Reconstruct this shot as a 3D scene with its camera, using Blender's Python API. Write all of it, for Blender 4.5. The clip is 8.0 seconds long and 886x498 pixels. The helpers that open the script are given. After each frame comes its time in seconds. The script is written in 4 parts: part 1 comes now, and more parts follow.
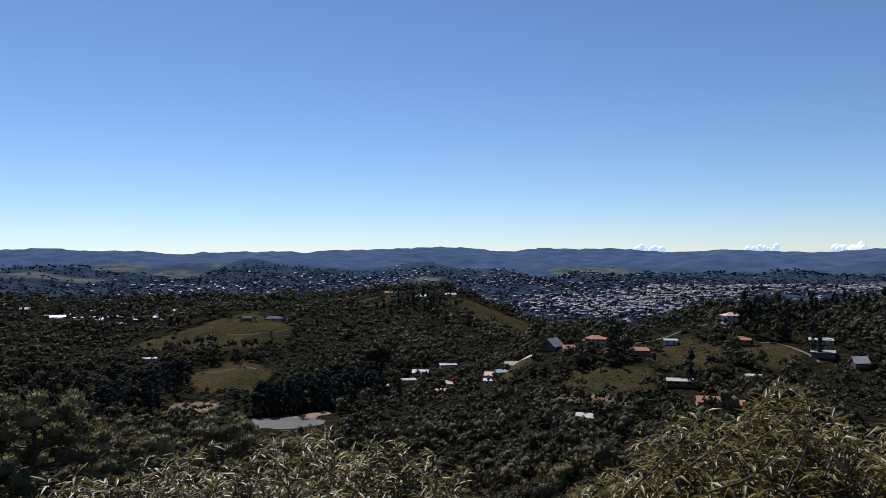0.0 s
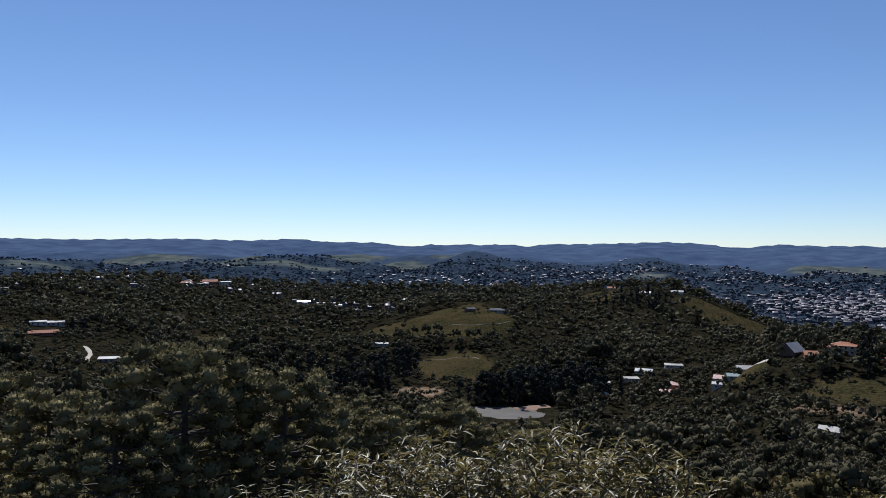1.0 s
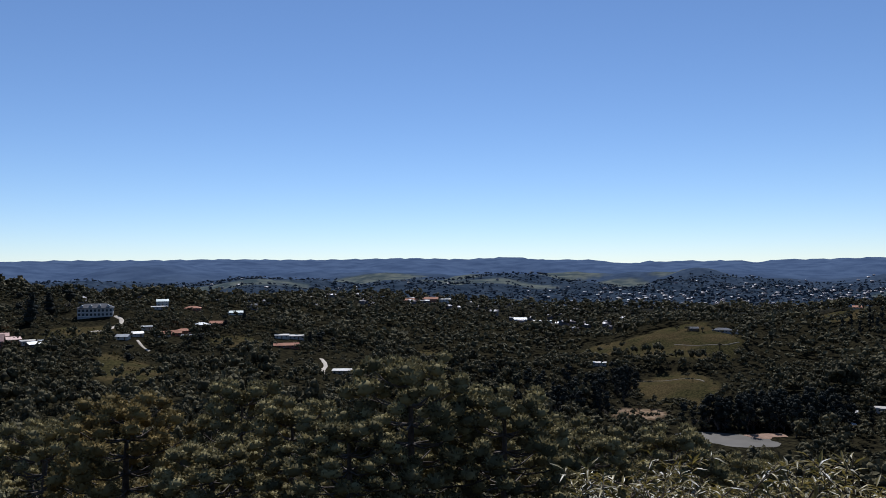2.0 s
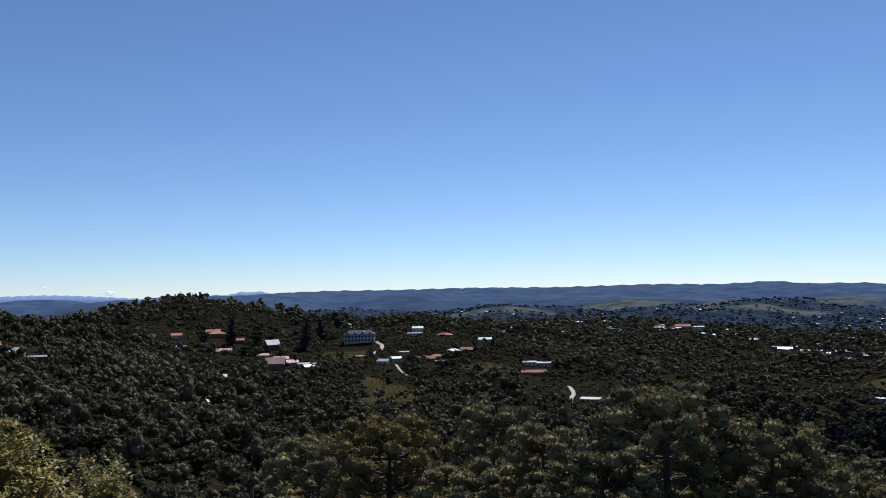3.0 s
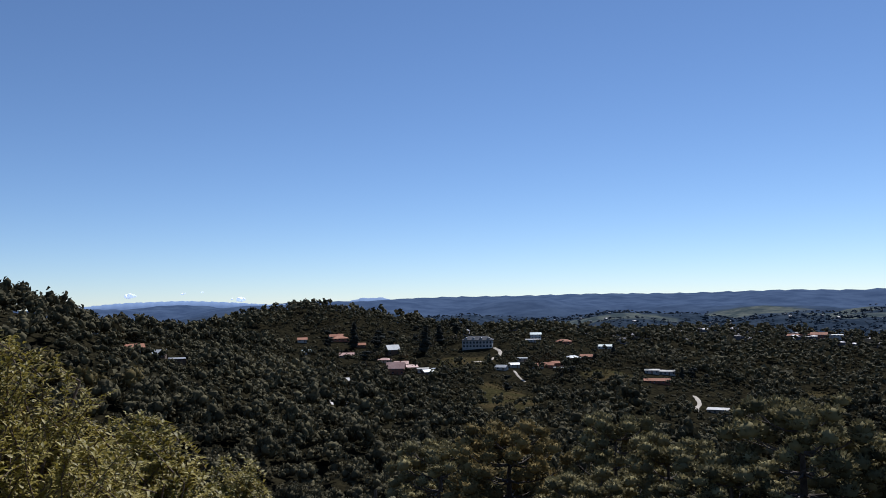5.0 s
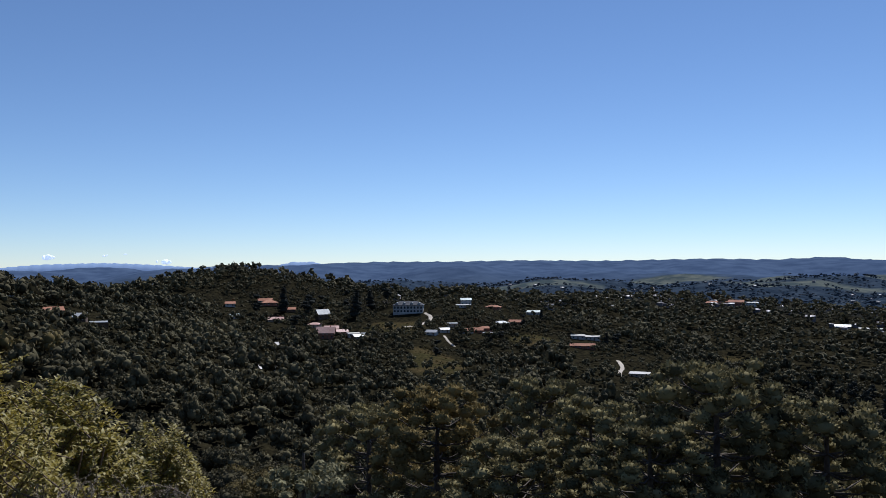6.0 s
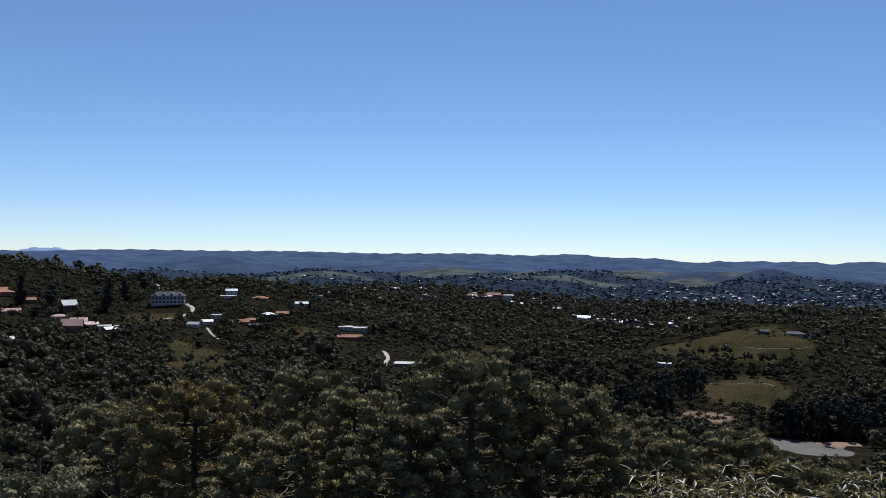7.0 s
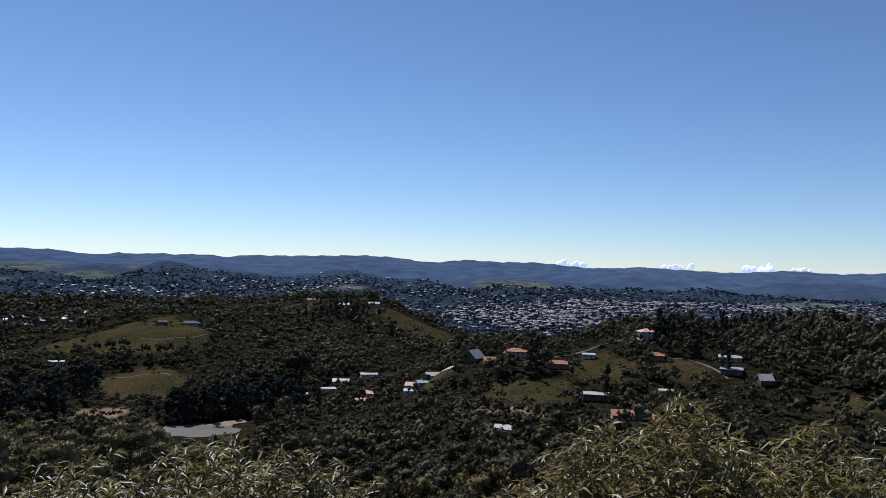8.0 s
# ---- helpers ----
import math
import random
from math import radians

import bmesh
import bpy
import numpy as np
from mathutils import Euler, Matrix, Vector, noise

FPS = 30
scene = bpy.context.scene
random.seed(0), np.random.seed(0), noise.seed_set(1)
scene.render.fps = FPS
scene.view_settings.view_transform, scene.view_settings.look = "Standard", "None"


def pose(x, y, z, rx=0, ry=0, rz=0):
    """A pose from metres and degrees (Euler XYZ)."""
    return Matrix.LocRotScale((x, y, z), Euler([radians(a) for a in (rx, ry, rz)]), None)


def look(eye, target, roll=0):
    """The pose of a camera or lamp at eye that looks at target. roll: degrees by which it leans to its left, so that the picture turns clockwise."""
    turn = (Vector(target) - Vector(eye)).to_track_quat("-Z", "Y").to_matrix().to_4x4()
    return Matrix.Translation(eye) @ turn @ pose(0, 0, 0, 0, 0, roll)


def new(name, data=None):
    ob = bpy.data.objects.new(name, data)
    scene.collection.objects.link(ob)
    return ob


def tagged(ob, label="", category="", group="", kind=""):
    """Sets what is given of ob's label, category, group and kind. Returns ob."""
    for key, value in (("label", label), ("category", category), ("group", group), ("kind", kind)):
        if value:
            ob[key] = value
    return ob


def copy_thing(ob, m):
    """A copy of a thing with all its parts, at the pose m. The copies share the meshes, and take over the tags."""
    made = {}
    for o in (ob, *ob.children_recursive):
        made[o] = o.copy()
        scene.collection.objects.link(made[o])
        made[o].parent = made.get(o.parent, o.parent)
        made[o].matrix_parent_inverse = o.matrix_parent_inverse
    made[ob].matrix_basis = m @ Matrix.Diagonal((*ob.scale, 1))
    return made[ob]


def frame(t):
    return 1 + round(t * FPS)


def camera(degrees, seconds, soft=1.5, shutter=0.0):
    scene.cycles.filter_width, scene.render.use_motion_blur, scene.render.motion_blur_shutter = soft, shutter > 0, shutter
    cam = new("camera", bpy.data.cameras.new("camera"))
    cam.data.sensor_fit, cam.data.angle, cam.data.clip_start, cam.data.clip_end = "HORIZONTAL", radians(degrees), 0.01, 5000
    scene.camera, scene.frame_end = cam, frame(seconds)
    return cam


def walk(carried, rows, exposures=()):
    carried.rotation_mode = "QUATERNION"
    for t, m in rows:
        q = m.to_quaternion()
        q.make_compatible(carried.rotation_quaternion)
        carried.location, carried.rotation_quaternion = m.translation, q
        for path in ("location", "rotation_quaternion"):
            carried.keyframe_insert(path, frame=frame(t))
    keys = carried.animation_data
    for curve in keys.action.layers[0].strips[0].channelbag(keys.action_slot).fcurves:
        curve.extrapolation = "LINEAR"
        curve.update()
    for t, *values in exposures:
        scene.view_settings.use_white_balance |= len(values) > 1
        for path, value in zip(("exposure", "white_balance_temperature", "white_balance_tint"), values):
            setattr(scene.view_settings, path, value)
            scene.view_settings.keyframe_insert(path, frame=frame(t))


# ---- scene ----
# The camera is held at arm's length by someone who turns on the spot, on a hilltop 110 m above the valley floor.
EYE = 110.0
ARM = 0.55
cam = camera(59.2, 8.0, soft=0.65)
# seconds, yaw, pitch, roll
TURNS = [
    (0.0, -1.30, 0.23, 0.51), (0.5, 8.55, -0.35, -0.32), (0.7, 11.75, -0.26, -0.28), (1.0, 14.90, -0.18, -0.28), (1.5, 20.66, 0.10, -0.25),
    (2.0, 30.63, 1.12, 0.31), (2.2, 34.83, 1.56, 0.50), (3.3, 52.15, 3.89, 1.03), (3.5, 54.10, 4.23, 0.99), (4.0, 57.27, 4.96, 0.89),
    (4.2, 57.84, 5.08, 0.87), (5.3, 56.20, 3.12, 0.82), (5.5, 55.24, 2.61, 0.77), (6.0, 52.06, 1.30, 0.33), (6.5, 47.64, 0.72, -0.20),
    (7.0, 35.27, 0.75, -0.82), (7.2, 26.30, 0.96, -1.15), (7.4, 17.53, 0.92, -1.10), (7.5, 13.10, 0.85, -1.18), (8.0, -6.80, 1.00, -1.40)]
walk(cam, [(t, pose(-ARM * math.sin(radians(yaw)), ARM * math.cos(radians(yaw)), EYE, 90 + pitch, roll, yaw))
           for t, yaw, pitch, roll in TURNS], [(0.0, 0.0, 5650, 12), (8.0, 0.0, 5650, 12)])

# ---- daylight ----
SUN_TURN, SUN_HEIGHT = 28.0, 52.0          # degrees: to the left of straight ahead, above the horizon
world = bpy.data.worlds.new("sky")
scene.world = world
world.use_nodes = True
sky = world.node_tree.nodes.new("ShaderNodeTexSky")
sky.sky_type, sky.sun_disc = "NISHITA", False
sky.sun_elevation, sky.sun_rotation = radians(SUN_HEIGHT), radians(-SUN_TURN)
sky.altitude, sky.air_density, sky.dust_density, sky.ozone_density = 2500, 1.0, 0.0, 2.6
back = world.node_tree.nodes["Background"]
back.inputs["Strength"].default_value = 0.092
world.node_tree.links.new(sky.outputs[0], back.inputs[0])
sun = new("sun", bpy.data.lights.new("sun", "SUN"))
sun.data.energy, sun.data.angle, sun.data.color = 4.9, radians(0.53), (1.0, 0.95, 0.87)
sx, sy, sz = (-math.sin(radians(SUN_TURN)) * math.cos(radians(SUN_HEIGHT)),
              math.cos(radians(SUN_TURN)) * math.cos(radians(SUN_HEIGHT)), math.sin(radians(SUN_HEIGHT)))
sun.matrix_world = look((sx * 300, sy * 300, EYE + sz * 300), (0, 0, EYE))


# ---- materials ----
def paint(name, low, high, scale=1.0, rough=0.8, bump=0.3, island=0.0, metal=0.0, broad=0.12, gloss=0.5, through_light=0.0):
    """A procedural surface between two colours, with a fine and a broad scale of variation; island: share that varies from piece to piece."""
    m = bpy.data.materials.new(name)
    m.use_nodes = True
    n, l = m.node_tree.nodes, m.node_tree.links
    shader = n["Principled BSDF"]
    place = n.new("ShaderNodeNewGeometry")
    fine, wide = n.new("ShaderNodeTexNoise"), n.new("ShaderNodeTexNoise")
    fine.inputs["Scale"].default_value, fine.inputs["Detail"].default_value = scale, 5
    wide.inputs["Scale"].default_value, wide.inputs["Detail"].default_value = scale * broad, 3
    for t in (fine, wide):
        l.new(place.outputs["Position"], t.inputs["Vector"])
    total = n.new("ShaderNodeMath")
    total.operation = "ADD"
    l.new(fine.outputs["Fac"], total.inputs[0])
    l.new(wide.outputs["Fac"], total.inputs[1])
    span = n.new("ShaderNodeMapRange")
    span.inputs["From Min"].default_value, span.inputs["From Max"].default_value = 0.7, 1.3
    l.new(total.outputs[0], span.inputs["Value"])
    fac = span.outputs[0]
    if island:
        mixer = n.new("ShaderNodeMix")
        mixer.data_type = "FLOAT"
        mixer.inputs["Factor"].default_value = island
        l.new(fac, mixer.inputs[2])
        l.new(place.outputs["Random Per Island"], mixer.inputs[3])
        fac = mixer.outputs[0]
    ramp = n.new("ShaderNodeMix")
    ramp.data_type = "RGBA"
    ramp.inputs[6].default_value, ramp.inputs[7].default_value = (*low, 1), (*high, 1)
    l.new(fac, ramp.inputs["Factor"])
    l.new(ramp.outputs[2], shader.inputs["Base Color"])
    shader.inputs["Roughness"].default_value, shader.inputs["Metallic"].default_value = rough, metal
    shader.inputs["Specular IOR Level"].default_value = gloss
    if through_light:
        glow = n.new("ShaderNodeBsdfTranslucent")
        both = n.new("ShaderNodeMixShader")
        both.inputs[0].default_value = through_light
        l.new(ramp.outputs[2], glow.inputs["Color"])
        l.new(shader.outputs[0], both.inputs[1])
        l.new(glow.outputs[0], both.inputs[2])
        l.new(both.outputs[0], n["Material Output"].inputs["Surface"])
    if bump:
        relief = n.new("ShaderNodeBump")
        relief.inputs["Strength"].default_value = bump
        relief.inputs["Distance"].default_value = 0.3 / scale
        l.new(fine.outputs["Fac"], relief.inputs["Height"])
        l.new(relief.outputs[0], shader.inputs["Normal"])
    return m


LEAF = paint("broadleaf_foliage", (0.010, 0.010, 0.006), (0.162, 0.137, 0.072), 0.11, 0.9, 0, 0.55, gloss=0.1, through_light=0.12)
LEAF_OLIVE = paint("olive_foliage", (0.050, 0.040, 0.014), (0.200, 0.150, 0.056), 0.11, 0.9, 0, 0.4, gloss=0.15, through_light=0.15)
LEAF_PALE = paint("pale_foliage", (0.070, 0.066, 0.030), (0.36, 0.32, 0.17), 0.4, 0.8, 0, 0.6, gloss=0.15, through_light=0.2)
LEAF_DARK = paint("dark_conifer_foliage", (0.009, 0.011, 0.009), (0.034, 0.036, 0.028), 0.11, 0.9, 0, 0.35, gloss=0.1)
NEEDLE = paint("araucaria_needles", (0.030, 0.028, 0.015), (0.390, 0.325, 0.150), 0.3, 0.9, 0, 0.6, gloss=0.08, through_light=0.2)
NEEDLE_BROWN = paint("browned_araucaria_needles", (0.045, 0.034, 0.014), (0.330, 0.245, 0.095), 0.3, 0.9, 0, 0.6, gloss=0.08, through_light=0.2)
BARK = paint("grey_brown_bark", (0.045, 0.032, 0.022), (0.14, 0.105, 0.075), 3.0, 0.9, 0.6)
# Foliage round the distant town: dark green with haze blue painted in.
HAZED_LEAF = paint("haze_blue_foliage", (0.024, 0.034, 0.046), (0.064, 0.078, 0.096), 0.03, 0.9, 0, 0.3, gloss=0.1)
BUSH_LEAF = paint("glossy_willow_leaf", (0.016, 0.017, 0.005), (0.31, 0.232, 0.054), 1.6, 0.42, 0, 0.7, gloss=0.35, through_light=0.3)
SILVER_LEAF = paint("silvery_shrub_leaf", (0.050, 0.050, 0.012), (0.27, 0.235, 0.070), 1.6, 0.45, 0, 0.6, through_light=0.2)
OLIVE_LEAF = paint("yellow_olive_shrub_leaf", (0.11, 0.092, 0.014), (0.42, 0.33, 0.060), 0.9, 0.6, 0, 0.5, through_light=0.3)
DRY_LEAF = paint("dry_brown_shrub", (0.085, 0.068, 0.040), (0.22, 0.18, 0.115), 1.2, 0.8, 0, 0.6, through_light=0.2)
TWIG = paint("reddish_twig", (0.07, 0.040, 0.022), (0.17, 0.11, 0.065), 5.0, 0.8, 0.3)


# ---- land ----
def polar(turn, d):
    """Metres from degrees to the left of straight ahead and distance."""
    return -d * math.sin(radians(turn)), d * math.cos(radians(turn))


def smooth(v, a, b):
    u = np.clip((v - a) / (b - a), 0, 1)
    return u * u * (3 - 2 * u)


SWELL = {}


def waves(x, y, length, seed, n=7):
    """Rolling unevenness of about that wavelength, from -1 to 1."""
    key = (length, seed, n)
    if key not in SWELL:
        r = np.random.RandomState(seed)
        a, k = r.uniform(0, 2 * np.pi, n), 2 * np.pi / (length * r.uniform(0.6, 1.5, n))
        SWELL[key] = list(zip(np.cos(a) * k, np.sin(a) * k, r.uniform(0, 6.28, n)))
    out = 0.0
    for kx, ky, shift in SWELL[key]:
        out = out + np.sin(x * kx + y * ky + shift)
    return out / n ** 0.5 / 1.4


# Heights against distance from the hilltop, for the shoulder to the left, the valley in the middle and the side valley to the right.
SLOPE_LEFT = ((0, -1.7), (6, -2.7), (14, -5.5), (30, -13), (70, -36), (130, -56), (250, -68), (450, -70), (700, -58), (900, -52),
              (1100, -64), (1600, -112), (2400, -72), (3300, -46), (4300, 30), (5000, 10))
SLOPE_MIDDLE = ((0, -1.7), (6, -2.7), (14, -5.5), (30, -13), (70, -37), (130, -60), (250, -84), (400, -101), (480, -104), (560, -102),
                (700, -94), (850, -84), (1000, -74), (1150, -64), (1400, -112), (1900, -100), (2400, -74), (3000, -50), (3500, -44), (4300, 3), (5000, 0))
SLOPE_RIGHT = ((0, -1.7), (6, -2.7), (14, -5.5), (30, -13), (70, -37), (130, -58), (250, -80), (380, -86), (450, -76), (510, -61), (560, -57),
               (650, -66), (900, -125), (1500, -120), (1900, -97), (2400, -92), (3000, -85), (4300, -25), (5000, -20))
# hills: turn, distance, half-width across, half-depth, height
HILLS = ((12.6, 815, 54, 85, 25), (-9.0, 600, 55, 45, -17), (51.0, 900, 110, 110, 15), (38.0, 1150, 130, 110, 20), (-3.0, 1000, 95, 100, 30), (95.0, 470, 124, 125, 79), (77.5, 680, 60, 90, 25), (67.5, 900, 95, 110, 46),
         (54.5, 720, 45, 70, 12), (-26.0, 1750, 260, 260, 18), (37, 2300, 300, 160, 18), (25, 2500, 380, 140, 20), (-22.0, 610, 62, 55, 12), (-33.0, 790, 105, 85, 48), (0.5, 2050, 90, 120, 14))
# the far crest, from right to left: turn, degrees of height
CREST = ((-44, 0.0), (-36.5, 0.0), (-33.6, -0.14), (-30.9, 0.02), (-27.3, -0.24), (-23.6, -0.10), (-20.9, 0.0), (-19.2, -0.59), (-17.4, -0.15), (-13.7, 0.17),
         (-11.0, 0.14), (-8.3, 0.25), (-5.9, -0.06), (-3.4, 0.29), (-0.9, 0.39), (2.4, 0.28), (5.0, 0.22), (7.5, 0.21), (8.7, -0.05), (9.9, 0.18), (11.2, 0.15), (13.9, -0.12),
         (15.8, 0.16), (17.6, -0.08), (19.7, 0.28), (22.4, 0.20), (25.6, 0.51), (29.0, 0.36), (33.2, 0.46), (40.0, 0.36), (47.0, 0.43), (52.0, 0.36),
         (57.0, 0.38), (61.3, 0.14), (64.0, -0.1), (72.0, -0.7), (80.0, -0.8), (98, -0.5))


POND = (10.8, 486, 33, 17, 0)     # turn, distance, half-width, half-depth, lean
POND_LEVEL = -102.5


def ground_z(x, y):
    x, y = np.asarray(x, float), np.asarray(y, float)
    d, turn = np.hypot(x, y), np.degrees(np.arctan2(-x, y))
    left = smooth(turn, 24, 46)
    right = smooth(-turn, -2, 11)
    aft = smooth(np.abs(turn - 25), 95, 150)
    parts = [np.interp(d, *zip(*s)) for s in (SLOPE_LEFT, SLOPE_MIDDLE, SLOPE_RIGHT)]
    z = parts[0] * left + parts[2] * right + parts[1] * np.clip(1 - left - right, 0, 1)
    z = z * (1 - aft) + np.interp(d, (0, 60, 300, 4300, 5000), (-1.7, -4, 10, 40, 20)) * aft
    for t, far, across, deep, high in HILLS:
        cx, cy = polar(t, far)
        ux, uy = cx / far, cy / far
        along, side = (x - cx) * ux + (y - cy) * uy, (x - cx) * uy - (y - cy) * ux
        z = z + high * np.exp(-0.5 * (along / deep) ** 2 - 0.5 * (side / across) ** 2)
    z = z + waves(x, y, 900, 3) * 20 * smooth(d, 1700, 2600) * (1 - smooth(d, 3500, 4000))
    z = z + waves(x, y, 330, 9) * (12 * smooth(d, 1500, 2600) - 8 * smooth(d, 2600, 3400)) + waves(x, y, 760, 19) * 16 * smooth(d, 2500, 3100)
    z = z + waves(x, y, 90, 5) * (2.2 * smooth(d, 60, 250) + 0.6 * smooth(d, 2500, 4000))
    z = z + waves(x, y, 25, 6) * 0.5 * smooth(d, 15, 60)
    crest = np.interp(turn, *zip(*CREST)) + 0.03 * np.sin(turn * 4.1) + 0.018 * np.sin(turn * 9.7 + 1)
    rise = np.exp(-0.5 * ((d - 4300) / 300) ** 2) * (1 - aft)
    z = z * (1 - rise) + np.radians(crest) * d * rise
    px, py = polar(POND[0], POND[1])
    flat = 1 - smooth(np.hypot(x - px, y - py), 40, 75)
    z = z * (1 - flat) + POND_LEVEL * flat - 1.2 * (1 - smooth(np.hypot((x - px) / POND[2], (y - py) / POND[3]), 0.75, 1.0))
    return z + EYE


def zone(x, y, turn, far, across, deep, lean=0.0):
    """1 inside an oval patch of land, 0 outside."""
    cx, cy = polar(turn, far)
    a = radians(turn + lean)
    dx, dy = x - cx, y - cy
    side, along = dx * math.cos(a) + dy * math.sin(a), -dx * math.sin(a) + dy * math.cos(a)
    edge = waves(x, y, 30, 12) * 0.12
    return 1 - smooth(np.hypot(side / across, along / deep) + edge, 0.88, 1.08)
# open patches: turn, distance, half-width, half-depth, lean
MEADOWS = ((13.7, 764, 57, 62, -6), (14.2, 630, 33, 46, 0), (12.0, 582, 13, 26, 0), (18.9, 770, 22, 30, 0), (-13.2, 458, 27, 20, 0), (-18.7, 498, 20, 26, 0), (-24, 500, 16, 18, 0),
           (-6.6, 500, 10, 16, 0), (55.6, 660, 26, 20, 0), (3.6, 985, 24, 40, 0), (-5.5, 955, 62, 50, 0), (45.5, 640, 20, 30, 0), (31.5, 720, 14, 30, 0), (12.3, 880, 20, 30, 0),
           (52.4, 520, 20, 48, 0), (53.6, 570, 10, 24, 0), (-35.5, 470, 26, 10, 0))
BARE = ((16.5, 545, 18, 14, 0), (-30.4, 1830, 26, 22, 0), (-12, 425, 26, 5, 0))
FAR_MEADOWS = ((31, 2600, 160, 120, 0), (36, 2900, 200, 160, 0), (24, 3000, 260, 150, 0), (27, 2350, 200, 60, 0), (19, 2700, 180, 120, 0), (12, 2900, 200, 90, 0),
               (45, 2300, 200, 60, 0), (0.5, 2060, 60, 50, 0), (-12, 3000, 160, 160, 0), (-33, 2100, 120, 60, 0), (40, 1500, 60, 90, 0), (45, 1250, 60, 120, 0))


def patch(x, y, rows):
    out = np.zeros_like(x)
    for r in rows:
        out = np.maximum(out, zone(x, y, *r))
    return out


def mesh_from(name, verts, faces, materials, slots=None, attributes=()):
    """A mesh straight from arrays; faces: an n x 3 or n x 4 array."""
    data = bpy.data.meshes.new(name)
    n, k = faces.shape
    data.vertices.add(len(verts))
    data.vertices.foreach_set("co", np.ascontiguousarray(verts, dtype=np.float32).ravel())
    data.loops.add(n * k)
    data.loops.foreach_set("vertex_index", np.ascontiguousarray(faces, dtype=np.int32).ravel())
    data.polygons.add(n)
    data.polygons.foreach_set("loop_start", np.arange(0, n * k, k, dtype=np.int32))
    for m in materials:
        data.materials.append(m)
    if slots is not None:
        data.polygons.foreach_set("material_index", np.asarray(slots, dtype=np.int32))
    for key, values in attributes:
        data.attributes.new(key, "FLOAT", "POINT").data.foreach_set("value", np.asarray(values, dtype=np.float32))
    data.update(calc_edges=True)
    data.validate()
    return data


def land_material():
    m = bpy.data.materials.new("open_land")
    m.use_nodes = True
    n, l = m.node_tree.nodes, m.node_tree.links
    shader = n["Principled BSDF"]
    shader.inputs["Roughness"].default_value = 1.0
    shader.inputs["Specular IOR Level"].default_value = 0.0
    place = n.new("ShaderNodeNewGeometry")

    def noisy(scale, detail=6):
        t = n.new("ShaderNodeTexNoise")
        t.inputs["Scale"].default_value, t.inputs["Detail"].default_value = scale, detail
        l.new(place.outputs["Position"], t.inputs["Vector"])
        return t.outputs["Fac"]

    def blend(fac, a, b, lo=0.4, hi=0.6):
        r = n.new("ShaderNodeMapRange")
        r.inputs["From Min"].default_value, r.inputs["From Max"].default_value = lo, hi
        l.new(fac, r.inputs["Value"])
        x = n.new("ShaderNodeMix")
        x.data_type = "RGBA"
        l.new(r.outputs[0], x.inputs["Factor"])
        for socket, value in ((x.inputs[6], a), (x.inputs[7], b)):
            if isinstance(value, tuple):
                socket.default_value = (*value, 1)
            else:
                l.new(value, socket)
        return x.outputs[2]

    def layer(key):
        a = n.new("ShaderNodeAttribute")
        a.attribute_name = key
        return a.outputs["Fac"]

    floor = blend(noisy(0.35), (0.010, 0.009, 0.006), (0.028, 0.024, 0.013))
    # Far woods, with the blue of distance haze painted into their colour.
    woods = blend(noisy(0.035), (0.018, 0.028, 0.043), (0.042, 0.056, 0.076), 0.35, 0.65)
    grass = blend(noisy(0.05), blend(noisy(0.6), (0.024, 0.022, 0.010), (0.056, 0.048, 0.020)), blend(noisy(0.8), (0.036, 0.027, 0.013), (0.080, 0.060, 0.028)))
    # Far meadows, olive greyed and blued for haze.
    hazed_grass = blend(noisy(0.02), (0.050, 0.064, 0.066), (0.112, 0.120, 0.102))
    soil = blend(noisy(0.3), (0.13, 0.085, 0.05), (0.24, 0.17, 0.11))
    # Wooded far ridges; their strong blue is painted haze.
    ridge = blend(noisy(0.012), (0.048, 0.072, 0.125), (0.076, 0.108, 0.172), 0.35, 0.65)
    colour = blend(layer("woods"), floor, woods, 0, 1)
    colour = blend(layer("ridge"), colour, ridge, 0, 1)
    colour = blend(layer("far_meadow"), colour, hazed_grass, 0, 1)
    colour = blend(layer("meadow"), colour, grass, 0, 1)
    colour = blend(layer("bare"), colour, soil, 0, 1)
    l.new(colour, shader.inputs["Base Color"])
    relief = n.new("ShaderNodeBump")
    relief.inputs["Strength"].default_value, relief.inputs["Distance"].default_value = 0.6, 1.5
    l.new(noisy(0.25, 8), relief.inputs["Height"])
    l.new(relief.outputs[0], shader.inputs["Normal"])
    return m


